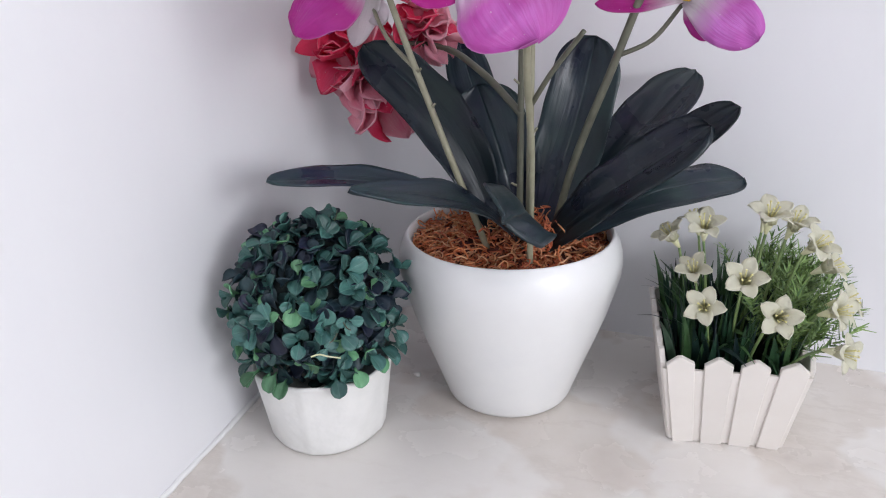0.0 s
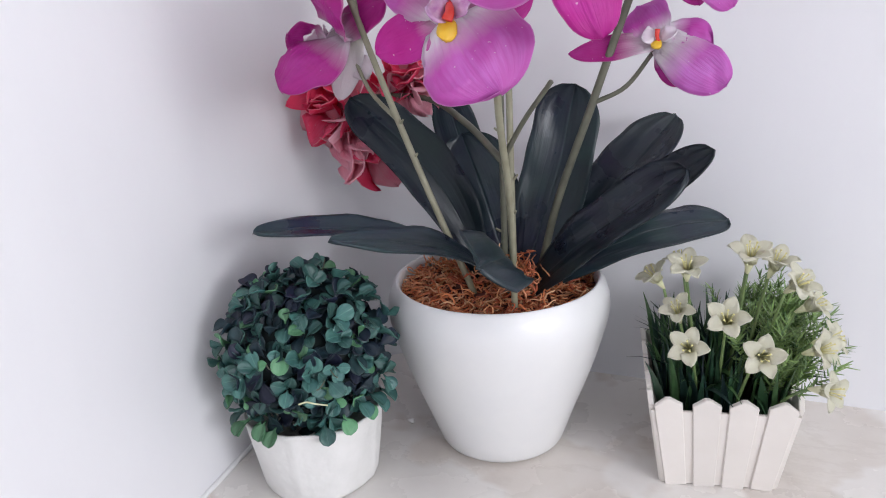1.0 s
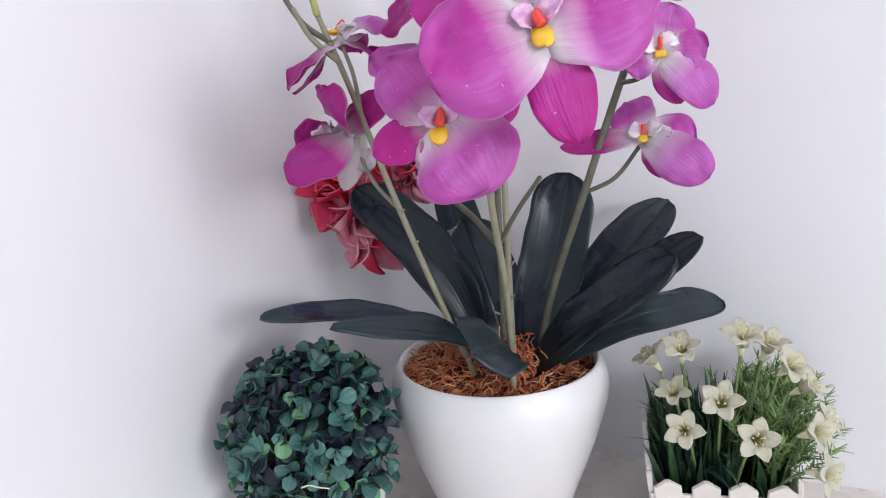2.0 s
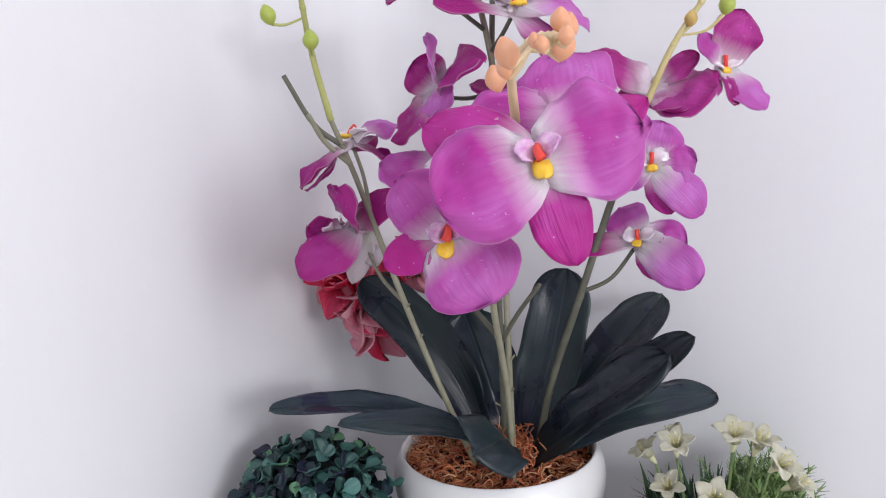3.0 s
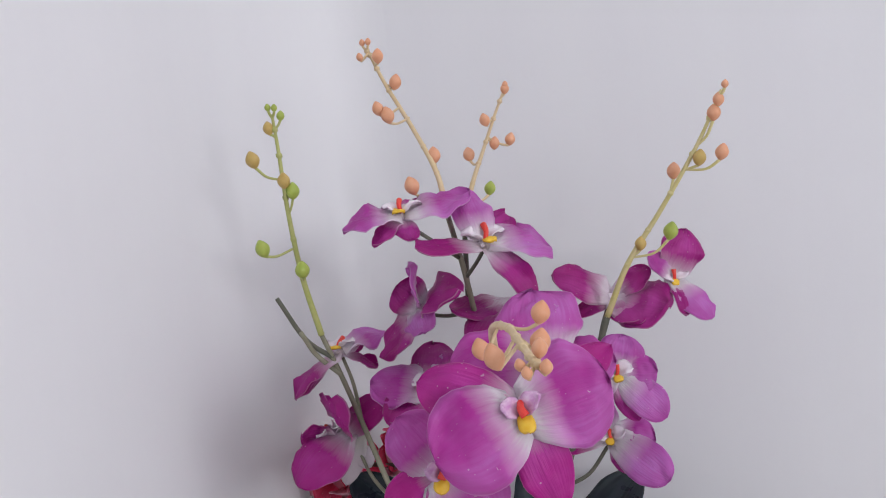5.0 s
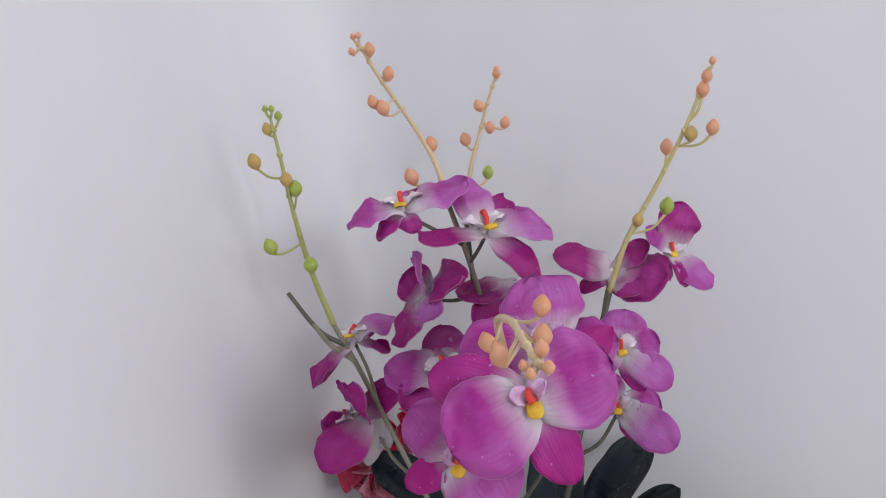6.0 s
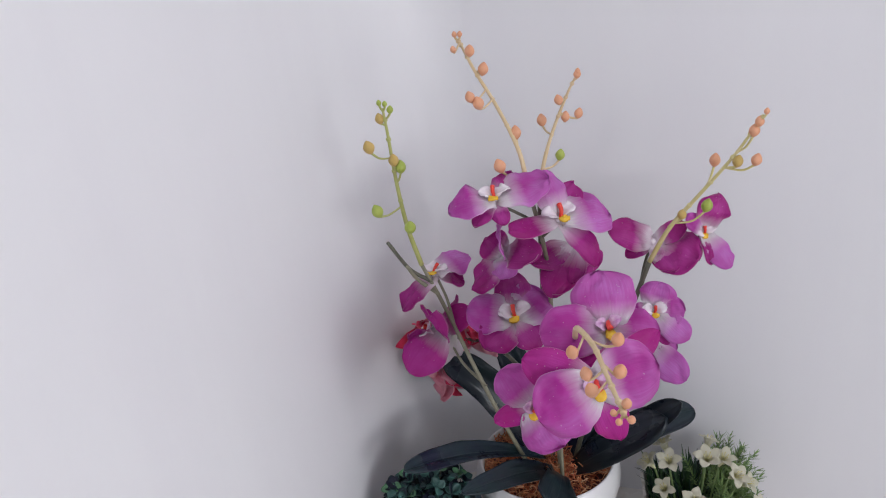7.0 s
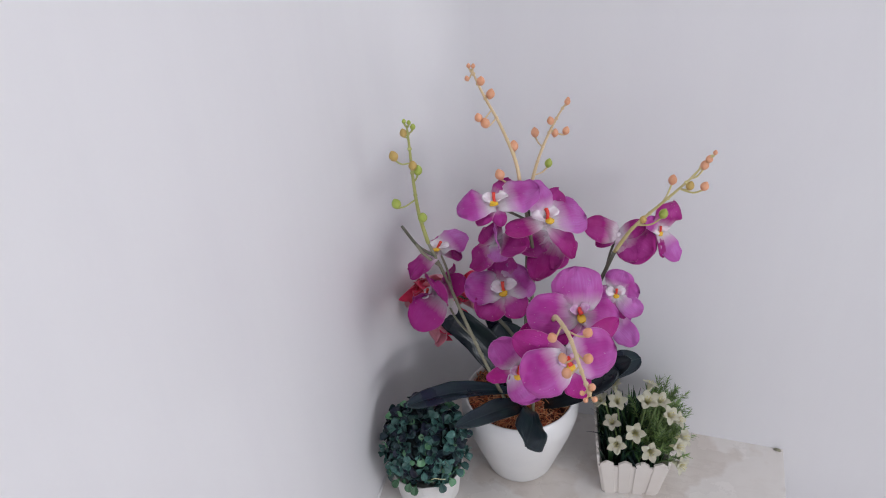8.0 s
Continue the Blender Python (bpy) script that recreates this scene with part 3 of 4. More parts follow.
orchid_leaf(orchid, (-0.072, 0.545, 0.128), (0.044, 0.535, 0.236), 0.030, (-0.25, -0.75, 0.65), 0.06, -0.05, 0.02, 12.1)

# stems
def stem(points, radii, mat, label):
    return part("stem", tube_bm(points, radii, 9, 8), mat, orchid, label)


stem([(-0.113, 0.520, 0.130), (-0.135, 0.503, 0.205), (-0.163, 0.504, 0.275), (-0.190, 0.507, 0.345), (-0.209, 0.506, 0.393)], (0.0024, 0.0020), STEM, "olive plastic stem")
stem([(-0.083, 0.522, 0.125), (-0.082, 0.518, 0.20), (-0.081, 0.515, 0.30), (-0.078, 0.510, 0.38), (-0.080, 0.500, 0.43), (-0.090, 0.500, 0.480)], (0.0024, 0.0020), STEM, "olive plastic stem")
stem([(-0.092, 0.530, 0.125), (-0.092, 0.530, 0.20), (-0.091, 0.528, 0.30), (-0.088, 0.522, 0.40), (-0.086, 0.526, 0.470)], (0.0024, 0.0020), STEM_DARK, "grey-brown plastic stem")
stem([(-0.074, 0.545, 0.125), (-0.056, 0.535, 0.194), (-0.032, 0.528, 0.260), (-0.008, 0.530, 0.330), (0.013, 0.540, 0.390)], (0.0028, 0.0024), STEM_DARK, "grey-brown plastic stem")
stem([(-0.076, 0.500, 0.128), (-0.068, 0.470, 0.215), (-0.060, 0.430, 0.290), (-0.040, 0.410, 0.340), (-0.033, 0.404, 0.382)], (0.0022, 0.0020), STEM, "olive plastic stem")
stem([(-0.091, 0.529, 0.225), (-0.125, 0.549, 0.248), (-0.165, 0.572, 0.262), (-0.225, 0.585, 0.262)], (0.0026, 0.0022), STEM_DARK, "grey-brown plastic stem")
# side shoots that carry the blooms
for a, m_, b in [
    ((-0.0655, 0.457, 0.246), (-0.050, 0.444, 0.268), (-0.032, 0.434, 0.290)),
    ((-0.154, 0.504, 0.255), (-0.178, 0.510, 0.275), (-0.192, 0.514, 0.300)),
    ((-0.181, 0.506, 0.322), (-0.188, 0.512, 0.350), (-0.198, 0.517, 0.372)),
    ((-0.201, 0.507, 0.374), (-0.219, 0.498, 0.391), (-0.2317, 0.483, 0.4265)),
    ((-0.195, 0.507, 0.360), (-0.212, 0.500, 0.378), (-0.218, 0.490, 0.398)),
    ((-0.081, 0.505, 0.405), (-0.100, 0.507, 0.402), (-0.122, 0.508, 0.405)),
    ((-0.078, 0.508, 0.395), (-0.070, 0.520, 0.402), (-0.056, 0.533, 0.408)),
    ((-0.083, 0.498, 0.445), (-0.098, 0.485, 0.460), (-0.111, 0.470, 0.474)),
    ((-0.080, 0.500, 0.430), (-0.070, 0.496, 0.440), (-0.061, 0.490, 0.450)),
    ((-0.079, 0.512, 0.320), (-0.092, 0.500, 0.335), (-0.108, 0.489, 0.346)),
    ((-0.030, 0.528, 0.265), (-0.010, 0.532, 0.275), (0.006, 0.536, 0.296)),
    ((-0.006, 0.530, 0.335), (0.008, 0.520, 0.338), (0.018, 0.512, 0.348)),
    ((0.005, 0.536, 0.368), (0.008, 0.552, 0.385), (0.014, 0.560, 0.402)),
    ((0.013, 0.540, 0.390), (0.034, 0.548, 0.392), (0.057, 0.563, 0.408)),
    ((-0.052, 0.418, 0.322), (-0.060, 0.405, 0.326), (-0.065, 0.386, 0.326)),
    ((-0.045, 0.412, 0.335), (-0.028, 0.390, 0.352), (-0.011, 0.366, 0.364)),
    ((-0.036, 0.405, 0.370), (-0.024, 0.416, 0.372), (-0.010, 0.421, 0.379)),
]:
    part("shoot", tube_bm([a, m_, b], (0.0022, 0.0018) if a[0] < -0.19 else (0.0016, 0.0014), 7, 6), STEM if -0.2005 < a[0] < -0.15 else STEM_DARK, orchid)

# cut nubs on the stems
for a, d in [((-0.0825, 0.519, 0.190), (0.5, -0.4, 0.5)), ((-0.092, 0.530, 0.175), (-0.8, -0.3, 0.2)), ((-0.0815, 0.517, 0.215), (0.7, -0.2, 0.6)), ((-0.091, 0.529, 0.245), (-0.7, -0.4, 0.4)), ((-0.146, 0.503, 0.232), (0.7, -0.5, 0.4)), ((-0.155, 0.503, 0.255), (0.7, -0.5, 0.3))]:
    q = Vector(a)
    d = Vector(d).normalized()
    part("stem_nub", tube_bm([q, q + d * 0.003, q + d * 0.0062 + Vector((0, 0, 0.001))], (0.0011, 0.0007), 6, 4), STEM, orchid)

# bud sprays
spray(orchid, [(-0.209, 0.506, 0.393), (-0.212, 0.492, 0.440), (-0.210, 0.478, 0.490), (-0.208, 0.470, 0.540), (-0.2064, 0.464, 0.565)], (0.0026, 0.0010), STEM_GREEN, "yellow-green bud stalk", [
    ((-0.227, 0.468, 0.466), 0.015, BUD_GREEN, 0.40), ((-0.202, 0.476, 0.447), 0.015, BUD_GREEN, 0.26), ((-0.220, 0.456, 0.532), 0.014, BUD_OCHRE, 0.64),
    ((-0.211, 0.466, 0.555), 0.011, BUD_OCHRE, 0.82), ((-0.203, 0.475, 0.507), 0.014, BUD_GREEN, 0.52), ((-0.206, 0.470, 0.515), 0.013, BUD_OCHRE, 0.56), ((-0.201, 0.466, 0.563), 0.008, BUD_GREEN, 0.88),
    ((-0.2085, 0.463, 0.570), 0.006, BUD_GREEN, 0.97), ((-0.2035, 0.463, 0.569), 0.006, BUD_GREEN, 0.97)])
spray(orchid, [(-0.090, 0.500, 0.480), (-0.099, 0.512, 0.510), (-0.119, 0.525, 0.546), (-0.136, 0.519, 0.583), (-0.145, 0.516, 0.606), (-0.148, 0.515, 0.612)], (0.0024, 0.0009), STEM_PEACH, "peach-yellow bud stalk", [
    ((-0.136, 0.508, 0.603), 0.012, BUD_PEACH, 0.74), ((-0.130, 0.520, 0.584), 0.013, BUD_PEACH, 0.62), ((-0.137, 0.505, 0.563), 0.012, BUD_PEACH, 0.50), ((-0.130, 0.506, 0.557), 0.014, BUD_PEACH, 0.46),
    ((-0.103, 0.521, 0.524), 0.014, BUD_PEACH, 0.18), ((-0.111, 0.495, 0.501), 0.015, BUD_PEACH, 0.06), ((-0.150, 0.508, 0.605), 0.007, BUD_PEACH, 0.88), ((-0.1495, 0.513, 0.617), 0.006, BUD_PEACH, 0.97), ((-0.145, 0.513, 0.617), 0.006, BUD_PEACH, 0.97)])
spray(orchid, [(-0.086, 0.526, 0.470), (-0.080, 0.538, 0.500), (-0.072, 0.548, 0.525), (-0.060, 0.550, 0.552), (-0.050, 0.548, 0.570)], (0.0022, 0.0009), STEM_PEACH, "peach-yellow bud stalk", [
    ((-0.087, 0.560, 0.525), 0.013, BUD_PEACH, 0.42), ((-0.064, 0.552, 0.530), 0.011, BUD_PEACH, 0.60), ((-0.053, 0.556, 0.532), 0.011, BUD_PEACH, 0.60), ((-0.066, 0.545, 0.548), 0.011, BUD_PEACH, 0.72),
    ((-0.050, 0.548, 0.570), 0.009, BUD_PEACH, 0.92), ((-0.070, 0.545, 0.495), 0.012, BUD_GREEN, 0.15), ((-0.049, 0.547, 0.573), 0.006, BUD_PEACH, 0.98)])
spray(orchid, [(0.013, 0.540, 0.390), (0.032, 0.535, 0.428), (0.060, 0.528, 0.466), (0.087, 0.516, 0.505), (0.106, 0.507, 0.539)], (0.0024, 0.0010), STEM_YELLOW, "pale yellow-green bud stalk", [
    ((0.099, 0.511, 0.525), 0.012, BUD_PEACH, 0.78), ((0.069, 0.538, 0.491), 0.013, BUD_PEACH, 0.52), ((0.101, 0.515, 0.499), 0.012, BUD_PEACH, 0.66), ((0.087, 0.517, 0.497), 0.012, BUD_OCHRE, 0.68),
    ((0.062, 0.537, 0.449), 0.014, BUD_GREEN, 0.30), ((0.042, 0.532, 0.442), 0.011, BUD_OCHRE, 0.30), ((0.103, 0.509, 0.533), 0.010, BUD_PEACH, 0.92), ((0.108, 0.506, 0.542), 0.006, BUD_PEACH, 0.98)])
spray(orchid, [(-0.033, 0.404, 0.382), (-0.024, 0.373, 0.409), (-0.006, 0.340, 0.415), (0.008, 0.307, 0.414), (0.019, 0.283, 0.411), (0.0265, 0.267, 0.409)], (0.0026, 0.0014), STEM_PEACH, "peach-yellow bud stalk bent to the front", [
    ((0.010, 0.341, 0.421), 0.013, BUD_PEACH, 0.36), ((-0.0225, 0.3485, 0.4025), 0.013, BUD_PEACH, 0.30), ((0.015, 0.315, 0.411), 0.013, BUD_PEACH, 0.54), ((0.002, 0.294, 0.408), 0.013, BUD_PEACH, 0.66),
    ((-0.006, 0.316, 0.405), 0.012, BUD_PEACH, 0.58), ((0.026, 0.273, 0.415), 0.009, BUD_PEACH, 0.88), ((0.030, 0.265, 0.409), 0.007, BUD_PEACH, 0.97), ((0.023, 0.264, 0.407), 0.006, BUD_PEACH, 0.97), ((0.019, 0.270, 0.409), 0.006, BUD_PEACH, 0.90)])

# blooms
orchid_flower(orchid, (-0.009, 0.361, 0.366), (0.265, -0.903, 0.337), 1, [
    ('petal', (-0.049, 0.332, 0.348), 0.057),
    ('petal', (0.036, 0.380, 0.378), 0.057),
    ('sepal', (-0.067, 0.359, 0.385), 0.036),
    ('sepal', (0.009, 0.360, 0.316), 0.030),
    ('sepal', (0.033, 0.409, 0.391), 0.025),
])  # front bloom
orchid_flower(orchid, (-0.066, 0.382, 0.326), (0.405, -0.902, 0.150), 1, [
    ('petal', (-0.040, 0.375, 0.2925), 0.056),
    ('petal', (-0.093, 0.383, 0.358), 0.038),
    ('sepal', (-0.099, 0.370, 0.311), 0.023),
    ('sepal', (-0.034, 0.418, 0.337), 0.027),
    ('sepal', (-0.061, 0.417, 0.362), 0.024),
])  # lower front bloom
orchid_flower(orchid, (-0.008, 0.420, 0.383), (0.121, -0.664, 0.738), 1, [
    ('petal', (-0.019, 0.452, 0.421), 0.056),
    ('petal', (-0.061, 0.398, 0.387), 0.047),
    ('petal', (0.032, 0.432, 0.376), 0.040),
    ('sepal', (0.025, 0.422, 0.354), 0.033),
    ('sepal', (-0.036, 0.396, 0.358), 0.033),
])  # upper front bloom
orchid_flower(orchid, (0.009, 0.534, 0.302), (-0.049, -0.891, 0.452), 1, [
    ('petal', (0.050, 0.520, 0.274), 0.032),
    ('petal', (0.040, 0.535, 0.300), 0.032),
    ('petal', (-0.007, 0.545, 0.322), 0.030),
    ('sepal', (-0.045, 0.527, 0.294), 0.017),
    ('sepal', (0.022, 0.526, 0.277), 0.018),
])  # low right bloom
orchid_flower(orchid, (0.020, 0.510, 0.354), (0.136, -0.915, 0.379), 1, [
    ('petal', (0.026, 0.521, 0.379), 0.034),
    ('petal', (0.047, 0.517, 0.352), 0.030),
    ('petal', (0.053, 0.511, 0.322), 0.026),
    ('sepal', (0.033, 0.506, 0.322), 0.019),
    ('petal', (0.001, 0.504, 0.346), 0.026),
])  # right bloom
orchid_flower(orchid, (-0.112, 0.468, 0.481), (0.10, -0.34, 0.935), 1, [
    ('petal', (-0.150, 0.448, 0.478), 0.040),
    ('petal', (-0.068, 0.492, 0.484), 0.044),
    ('sepal', (-0.127, 0.446, 0.465), 0.021),
    ('sepal', (-0.105, 0.504, 0.495), 0.023),
    ('sepal', (-0.100, 0.451, 0.462), 0.018),
])  # top bloom
orchid_flower(orchid, (-0.060, 0.487, 0.456), (0.32, -0.38, 0.868), 1, [
    ('petal', (-0.017, 0.518, 0.452), 0.050),
    ('petal', (-0.077, 0.503, 0.494), 0.032),
    ('sepal', (-0.053, 0.525, 0.474), 0.030),
    ('sepal', (-0.020, 0.482, 0.417), 0.025),
    ('sepal', (-0.097, 0.448, 0.454), 0.026),
])  # second top bloom
orchid_flower(orchid, (-0.109, 0.487, 0.352), (0.211, -0.549, 0.809), 1, [
    ('petal', (-0.154, 0.474, 0.360), 0.047),
    ('petal', (-0.082, 0.516, 0.362), 0.049),
    ('sepal', (-0.129, 0.449, 0.332), 0.039),
    ('sepal', (-0.082, 0.470, 0.329), 0.035),
    ('sepal', (-0.122, 0.526, 0.381), 0.037),
])  # middle bloom
orchid_flower(orchid, (-0.055, 0.535, 0.410), (0.117, -0.397, 0.910), 0, [
    ('sepal', (-0.092, 0.492, 0.402), 0.036),
    ('sepal', (-0.038, 0.508, 0.396), 0.038),
    ('sepal', (-0.066, 0.468, 0.386), 0.042),
    ('sepal', (-0.050, 0.484, 0.389), 0.036),
])  # shaded bloom
orchid_flower(orchid, (-0.119, 0.500, 0.412), (-0.42, -0.62, 0.66), 0, [
    ('sepal', (-0.149, 0.491, 0.374), 0.034),
    ('sepal', (-0.147, 0.508, 0.390), 0.032),
    ('sepal', (-0.084, 0.470, 0.430), 0.036),
    ('petal', (-0.111, 0.480, 0.442), 0.036),
    ('sepal', (-0.136, 0.494, 0.430), 0.034),
    ('petal', (-0.112, 0.482, 0.394), 0.030),
])  # turned bloom
orchid_flower(orchid, (0.015, 0.558, 0.404), (0.10, -0.72, 0.62), 0, [
    ('sepal', (-0.022, 0.532, 0.428), 0.033),
    ('sepal', (0.059, 0.538, 0.393), 0.048),
    ('sepal', (-0.010, 0.544, 0.395), 0.017),
    ('sepal', (0.046, 0.556, 0.424), 0.022),
    ('sepal', (0.038, 0.530, 0.384), 0.026),
])  # right bloom seen from behind
orchid_flower(orchid, (0.060, 0.563, 0.413), (0.60, -0.65, 0.40), 1, [
    ('sepal', (0.077, 0.563, 0.449), 0.034),
    ('petal', (0.084, 0.549, 0.381), 0.026),
    ('petal', (0.046, 0.549, 0.434), 0.018),
    ('sepal', (0.073, 0.540, 0.392), 0.016),
])  # outer right bloom
orchid_flower(orchid, (-0.200, 0.517, 0.379), (-0.10, -0.25, 0.96), 1, [
    ('sepal', (-0.233, 0.491, 0.349), 0.034),
    ('petal', (-0.172, 0.545, 0.390), 0.042),
    ('sepal', (-0.240, 0.522, 0.337), 0.022),
    ('sepal', (-0.211, 0.564, 0.376), 0.026),
    ('sepal', (-0.175, 0.531, 0.363), 0.024),
])  # small left bloom
left_bloom = orchid_flower(orchid, (-0.214, 0.512, 0.308), (-0.80, -0.12, 0.58), 1, [
    ('sepal', (-0.190, 0.552, 0.332), 0.040),
    ('sepal', (-0.234, 0.546, 0.286), 0.044),
    ('sepal', (-0.230, 0.492, 0.316), 0.032),
])  # left bloom seen from behind
for tip, width, face, seed in (((-0.226, 0.474, 0.281), 0.050, (-0.15, -0.82, 0.50), 2.2), ((-0.200, 0.491, 0.344), 0.056, (-0.35, -0.75, 0.50), 5.1), ((-0.168, 0.522, 0.338), 0.030, (-0.10, -0.85, 0.45), 8.3)):
    bm = sheet_bm((-0.199, 0.512, 0.312), tip, width, face, round_shape(0.54, 0.42, 0.55), 0.08, 0.10, 0.14, seed, nu=16, nv=12)
    bmesh.ops.transform(bm, matrix=left_bloom.matrix_basis.inverted(), verts=bm.verts)
    part("sepal", bm, SEPAL, left_bloom, "deep magenta cloth sepal")


# pale bracts behind the left bloom
for foot, tip, width, seed in (((-0.187, 0.515, 0.315), (-0.204, 0.510, 0.269), 0.020, 3.1), ((-0.197, 0.520, 0.300), (-0.180, 0.512, 0.284), 0.017, 7.7)):
    part("bract", sheet_bm(foot, tip, width, (0.45, -0.85, 0.2), round_shape(0.5, 0.3, 0.6), 0.08, 0.10, 0.12, seed, 10, 8), BRACT, orchid, "pale cloth bract")


def ruffled_flower(plant, top, tip_end, face, radius, rng, n):
    """A full coral bloom hanging from top to tip_end, of many folded, pointed petals that overlap like scales."""
    top, end, face = Vector(top), Vector(tip_end), Vector(face).normalized()
    axis = (end - top).normalized()
    flower = part("flower", ovoid_bm((end - top).length, radius * 0.4), RED_PETAL, plant, "coral and pink ruffled cloth flower")
    aim(flower, top, axis)
    inv = flower.matrix_basis.inverted()
    a = (face - axis * face.dot(axis)).normalized()
    b = axis.cross(a)
    for k in range(n):
        s = (k + 0.5) / n
        turn = k * 2.39996 + rng.uniform(-0.25, 0.25)
        out = a * math.cos(turn) + b * math.sin(turn)
        c = top + (end - top) * s
        r = radius * (0.75 + 0.35 * math.sin(math.pi * (0.15 + 0.7 * s))) * rng.uniform(0.72, 1.1)
        tip = c + out * r * (1.0 - 0.45 * s) + axis * radius * (0.25 + 0.65 * s) * rng.uniform(0.6, 1.2)
        bm = sheet_bm(c, tip, radius * rng.uniform(0.60, 0.95), out + face * 0.3 + axis * 0.35, frill_shape, 0.10, rng.uniform(-0.30, -0.12), 0.20, rng.uniform(0, 50), 10, 8, 0.0008, curl=rng.uniform(-0.2, 0.35))
        bmesh.ops.transform(bm, matrix=inv, verts=bm.verts)
        part("petal", bm, PINK_PETAL if rng.random() < 0.25 + 0.4 * s else RED_PETAL, flower)


def frill_shape(u):
    if u < 0.62:
        return 0.25 + 0.75 * math.sin(math.pi / 2 * u / 0.62)
    k = (u - 0.62) / 0.38
    return max(0.0, 1 - k) ** 0.65


ruffled_flower(orchid, (-0.259, 0.590, 0.277), (-0.218, 0.572, 0.224), (0.15, -0.90, 0.0), 0.041, random.Random(12), 52)
ruffled_flower(orchid, (-0.196, 0.592, 0.290), (-0.176, 0.585, 0.268), (0.35, -0.8, 0.1), 0.027, random.Random(15), 30)


# ---- the box ball in its white pulp pot ----
BALL = (-0.2175, 0.4560)
BALL_Z, BALL_R = 0.1045, 0.0560
topiary = thing("potted_topiary", "artificial green box ball in a small white pulp pot", "potted plant")


def pulp_pot():
    prof = [(0.036, 0.0), (0.0405, 0.001), (0.0420, 0.004), (0.0450, 0.022), (0.0480, 0.042), (0.0503, 0.0575), (0.0510, 0.0600), (0.0498, 0.0612), (0.0485, 0.0595), (0.0470, 0.050)]
    bm = lathe_bm(prof, 96, 0.042, 5)
    for v in bm.verts:
        a = math.atan2(v.co.y, v.co.x)
        for seam in (-1.35, 0.1, 1.6, 3.0):
            d = math.atan2(math.sin(a - seam), math.cos(a - seam))
            v.co.xy *= 1 + 0.022 * math.exp(-(d / 0.05) ** 2)
    bmesh.ops.translate(bm, verts=bm.verts, vec=(*BALL, 0))
    return bm


part("pot", pulp_pot(), PAPER, topiary, "white pulp pot with raised seams")


def core_bm():
    bm = bmesh.new()
    bmesh.ops.create_icosphere(bm, subdivisions=3, radius=BALL_R * 0.80)
    for v in bm.verts:
        v.co *= 1 + 0.08 * noise.noise(v.co * 60)
    bmesh.ops.translate(bm, verts=bm.verts, vec=(*BALL, BALL_Z))
    return bm


# core coloured dark so gaps between leaves look shaded
part("ball_core", core_bm(), GAP_DARK, topiary, "plastic core darkened as shaded gaps")


def spoon_leaf_mesh(name, seed, mat):
    bm = sheet_bm((0, 0, 0), (0.0185, 0, 0), 0.0142, (0, 0, 1), spoon_shape, 0.08, -0.26, 0.06, seed, 7, 4, 0.0006)
    me = bpy.data.meshes.new(name)
    bm.to_mesh(me)
    bm.free()
    me.materials.append(mat)
    me.polygons.foreach_set("use_smooth", [True] * len(me.polygons))
    return me


def spoon_shape(u):
    if u < 0.26:
        return 0.10 + 0.16 * (u / 0.26) ** 2
    k = (u - 0.26) / 0.74
    return max(0.26 * (1 - k), max(0.0, 1 - abs(2 * k - 1) ** 2.3) ** 0.5)


def leaf_pose(rng, spread, reach):
    """A leaf on the ball: its foot inside, its blade leaning out with chance."""
    z = rng.uniform(-0.92, 1)
    a = rng.uniform(0, 2 * math.pi)
    r = math.sqrt(1 - z * z)
    d = Vector((r * math.cos(a), r * math.sin(a), z))
    foot = Vector((*BALL, BALL_Z)) + d * BALL_R * reach * rng.uniform(0.80, 1.08)
    tang = d.cross(Vector((rng.gauss(0, 1), rng.gauss(0, 1), rng.gauss(0, 1)))).normalized()
    out = (d * rng.uniform(0.15, 0.9) + tang * spread + Vector((0, 0, 0.1))).normalized()
    up = (d * 0.9 + Vector((rng.gauss(0, 0.35), rng.gauss(0, 0.35), 0.35 + rng.gauss(0, 0.3)))).normalized()
    y = up.cross(out).normalized()
    zax = out.cross(y)
    return Matrix.Translation(foot) @ Matrix((out, y, zax)).transposed().to_4x4()


def shoot_poses(rng, n):
    """Shoots spread over the ball, each with crossed pairs of spoon leaves opening round its tip."""
    centre = Vector((*BALL, BALL_Z))
    out = []
    for k in range(n):
        z = 1 - 1.86 * (k + 0.5) / n
        a = k * 2.39996 + rng.uniform(-0.22, 0.22)
        r = math.sqrt(max(0.0, 1 - z * z))
        d = Vector((r * math.cos(a), r * math.sin(a), z))
        axis = (d + Vector((rng.gauss(0, 0.30), rng.gauss(0, 0.30), 0.22 + rng.gauss(0, 0.25)))).normalized()
        tip = centre + d * BALL_R * rng.uniform(0.84, 1.06)
        ref = axis.orthogonal().normalized()
        spin = rng.uniform(0, 6.28)
        for j in range(rng.choice((3, 3, 4, 4))):
            t = spin + j * math.pi / 2 + (0.75 if j > 3 else 0) + rng.uniform(-0.25, 0.25)
            side = Matrix.Rotation(t, 3, axis) @ ref
            lift = rng.uniform(0.15, 0.75) if j % 4 < 2 else rng.uniform(0.5, 1.3)
            x = (side + axis * lift).normalized()
            y = axis.cross(x).normalized()
            foot = tip - axis * (0.003 if j % 4 < 2 else -0.001)
            out.append((d, Matrix.Translation(foot) @ Matrix((x, y, x.cross(y))).transposed().to_4x4()))
    return out


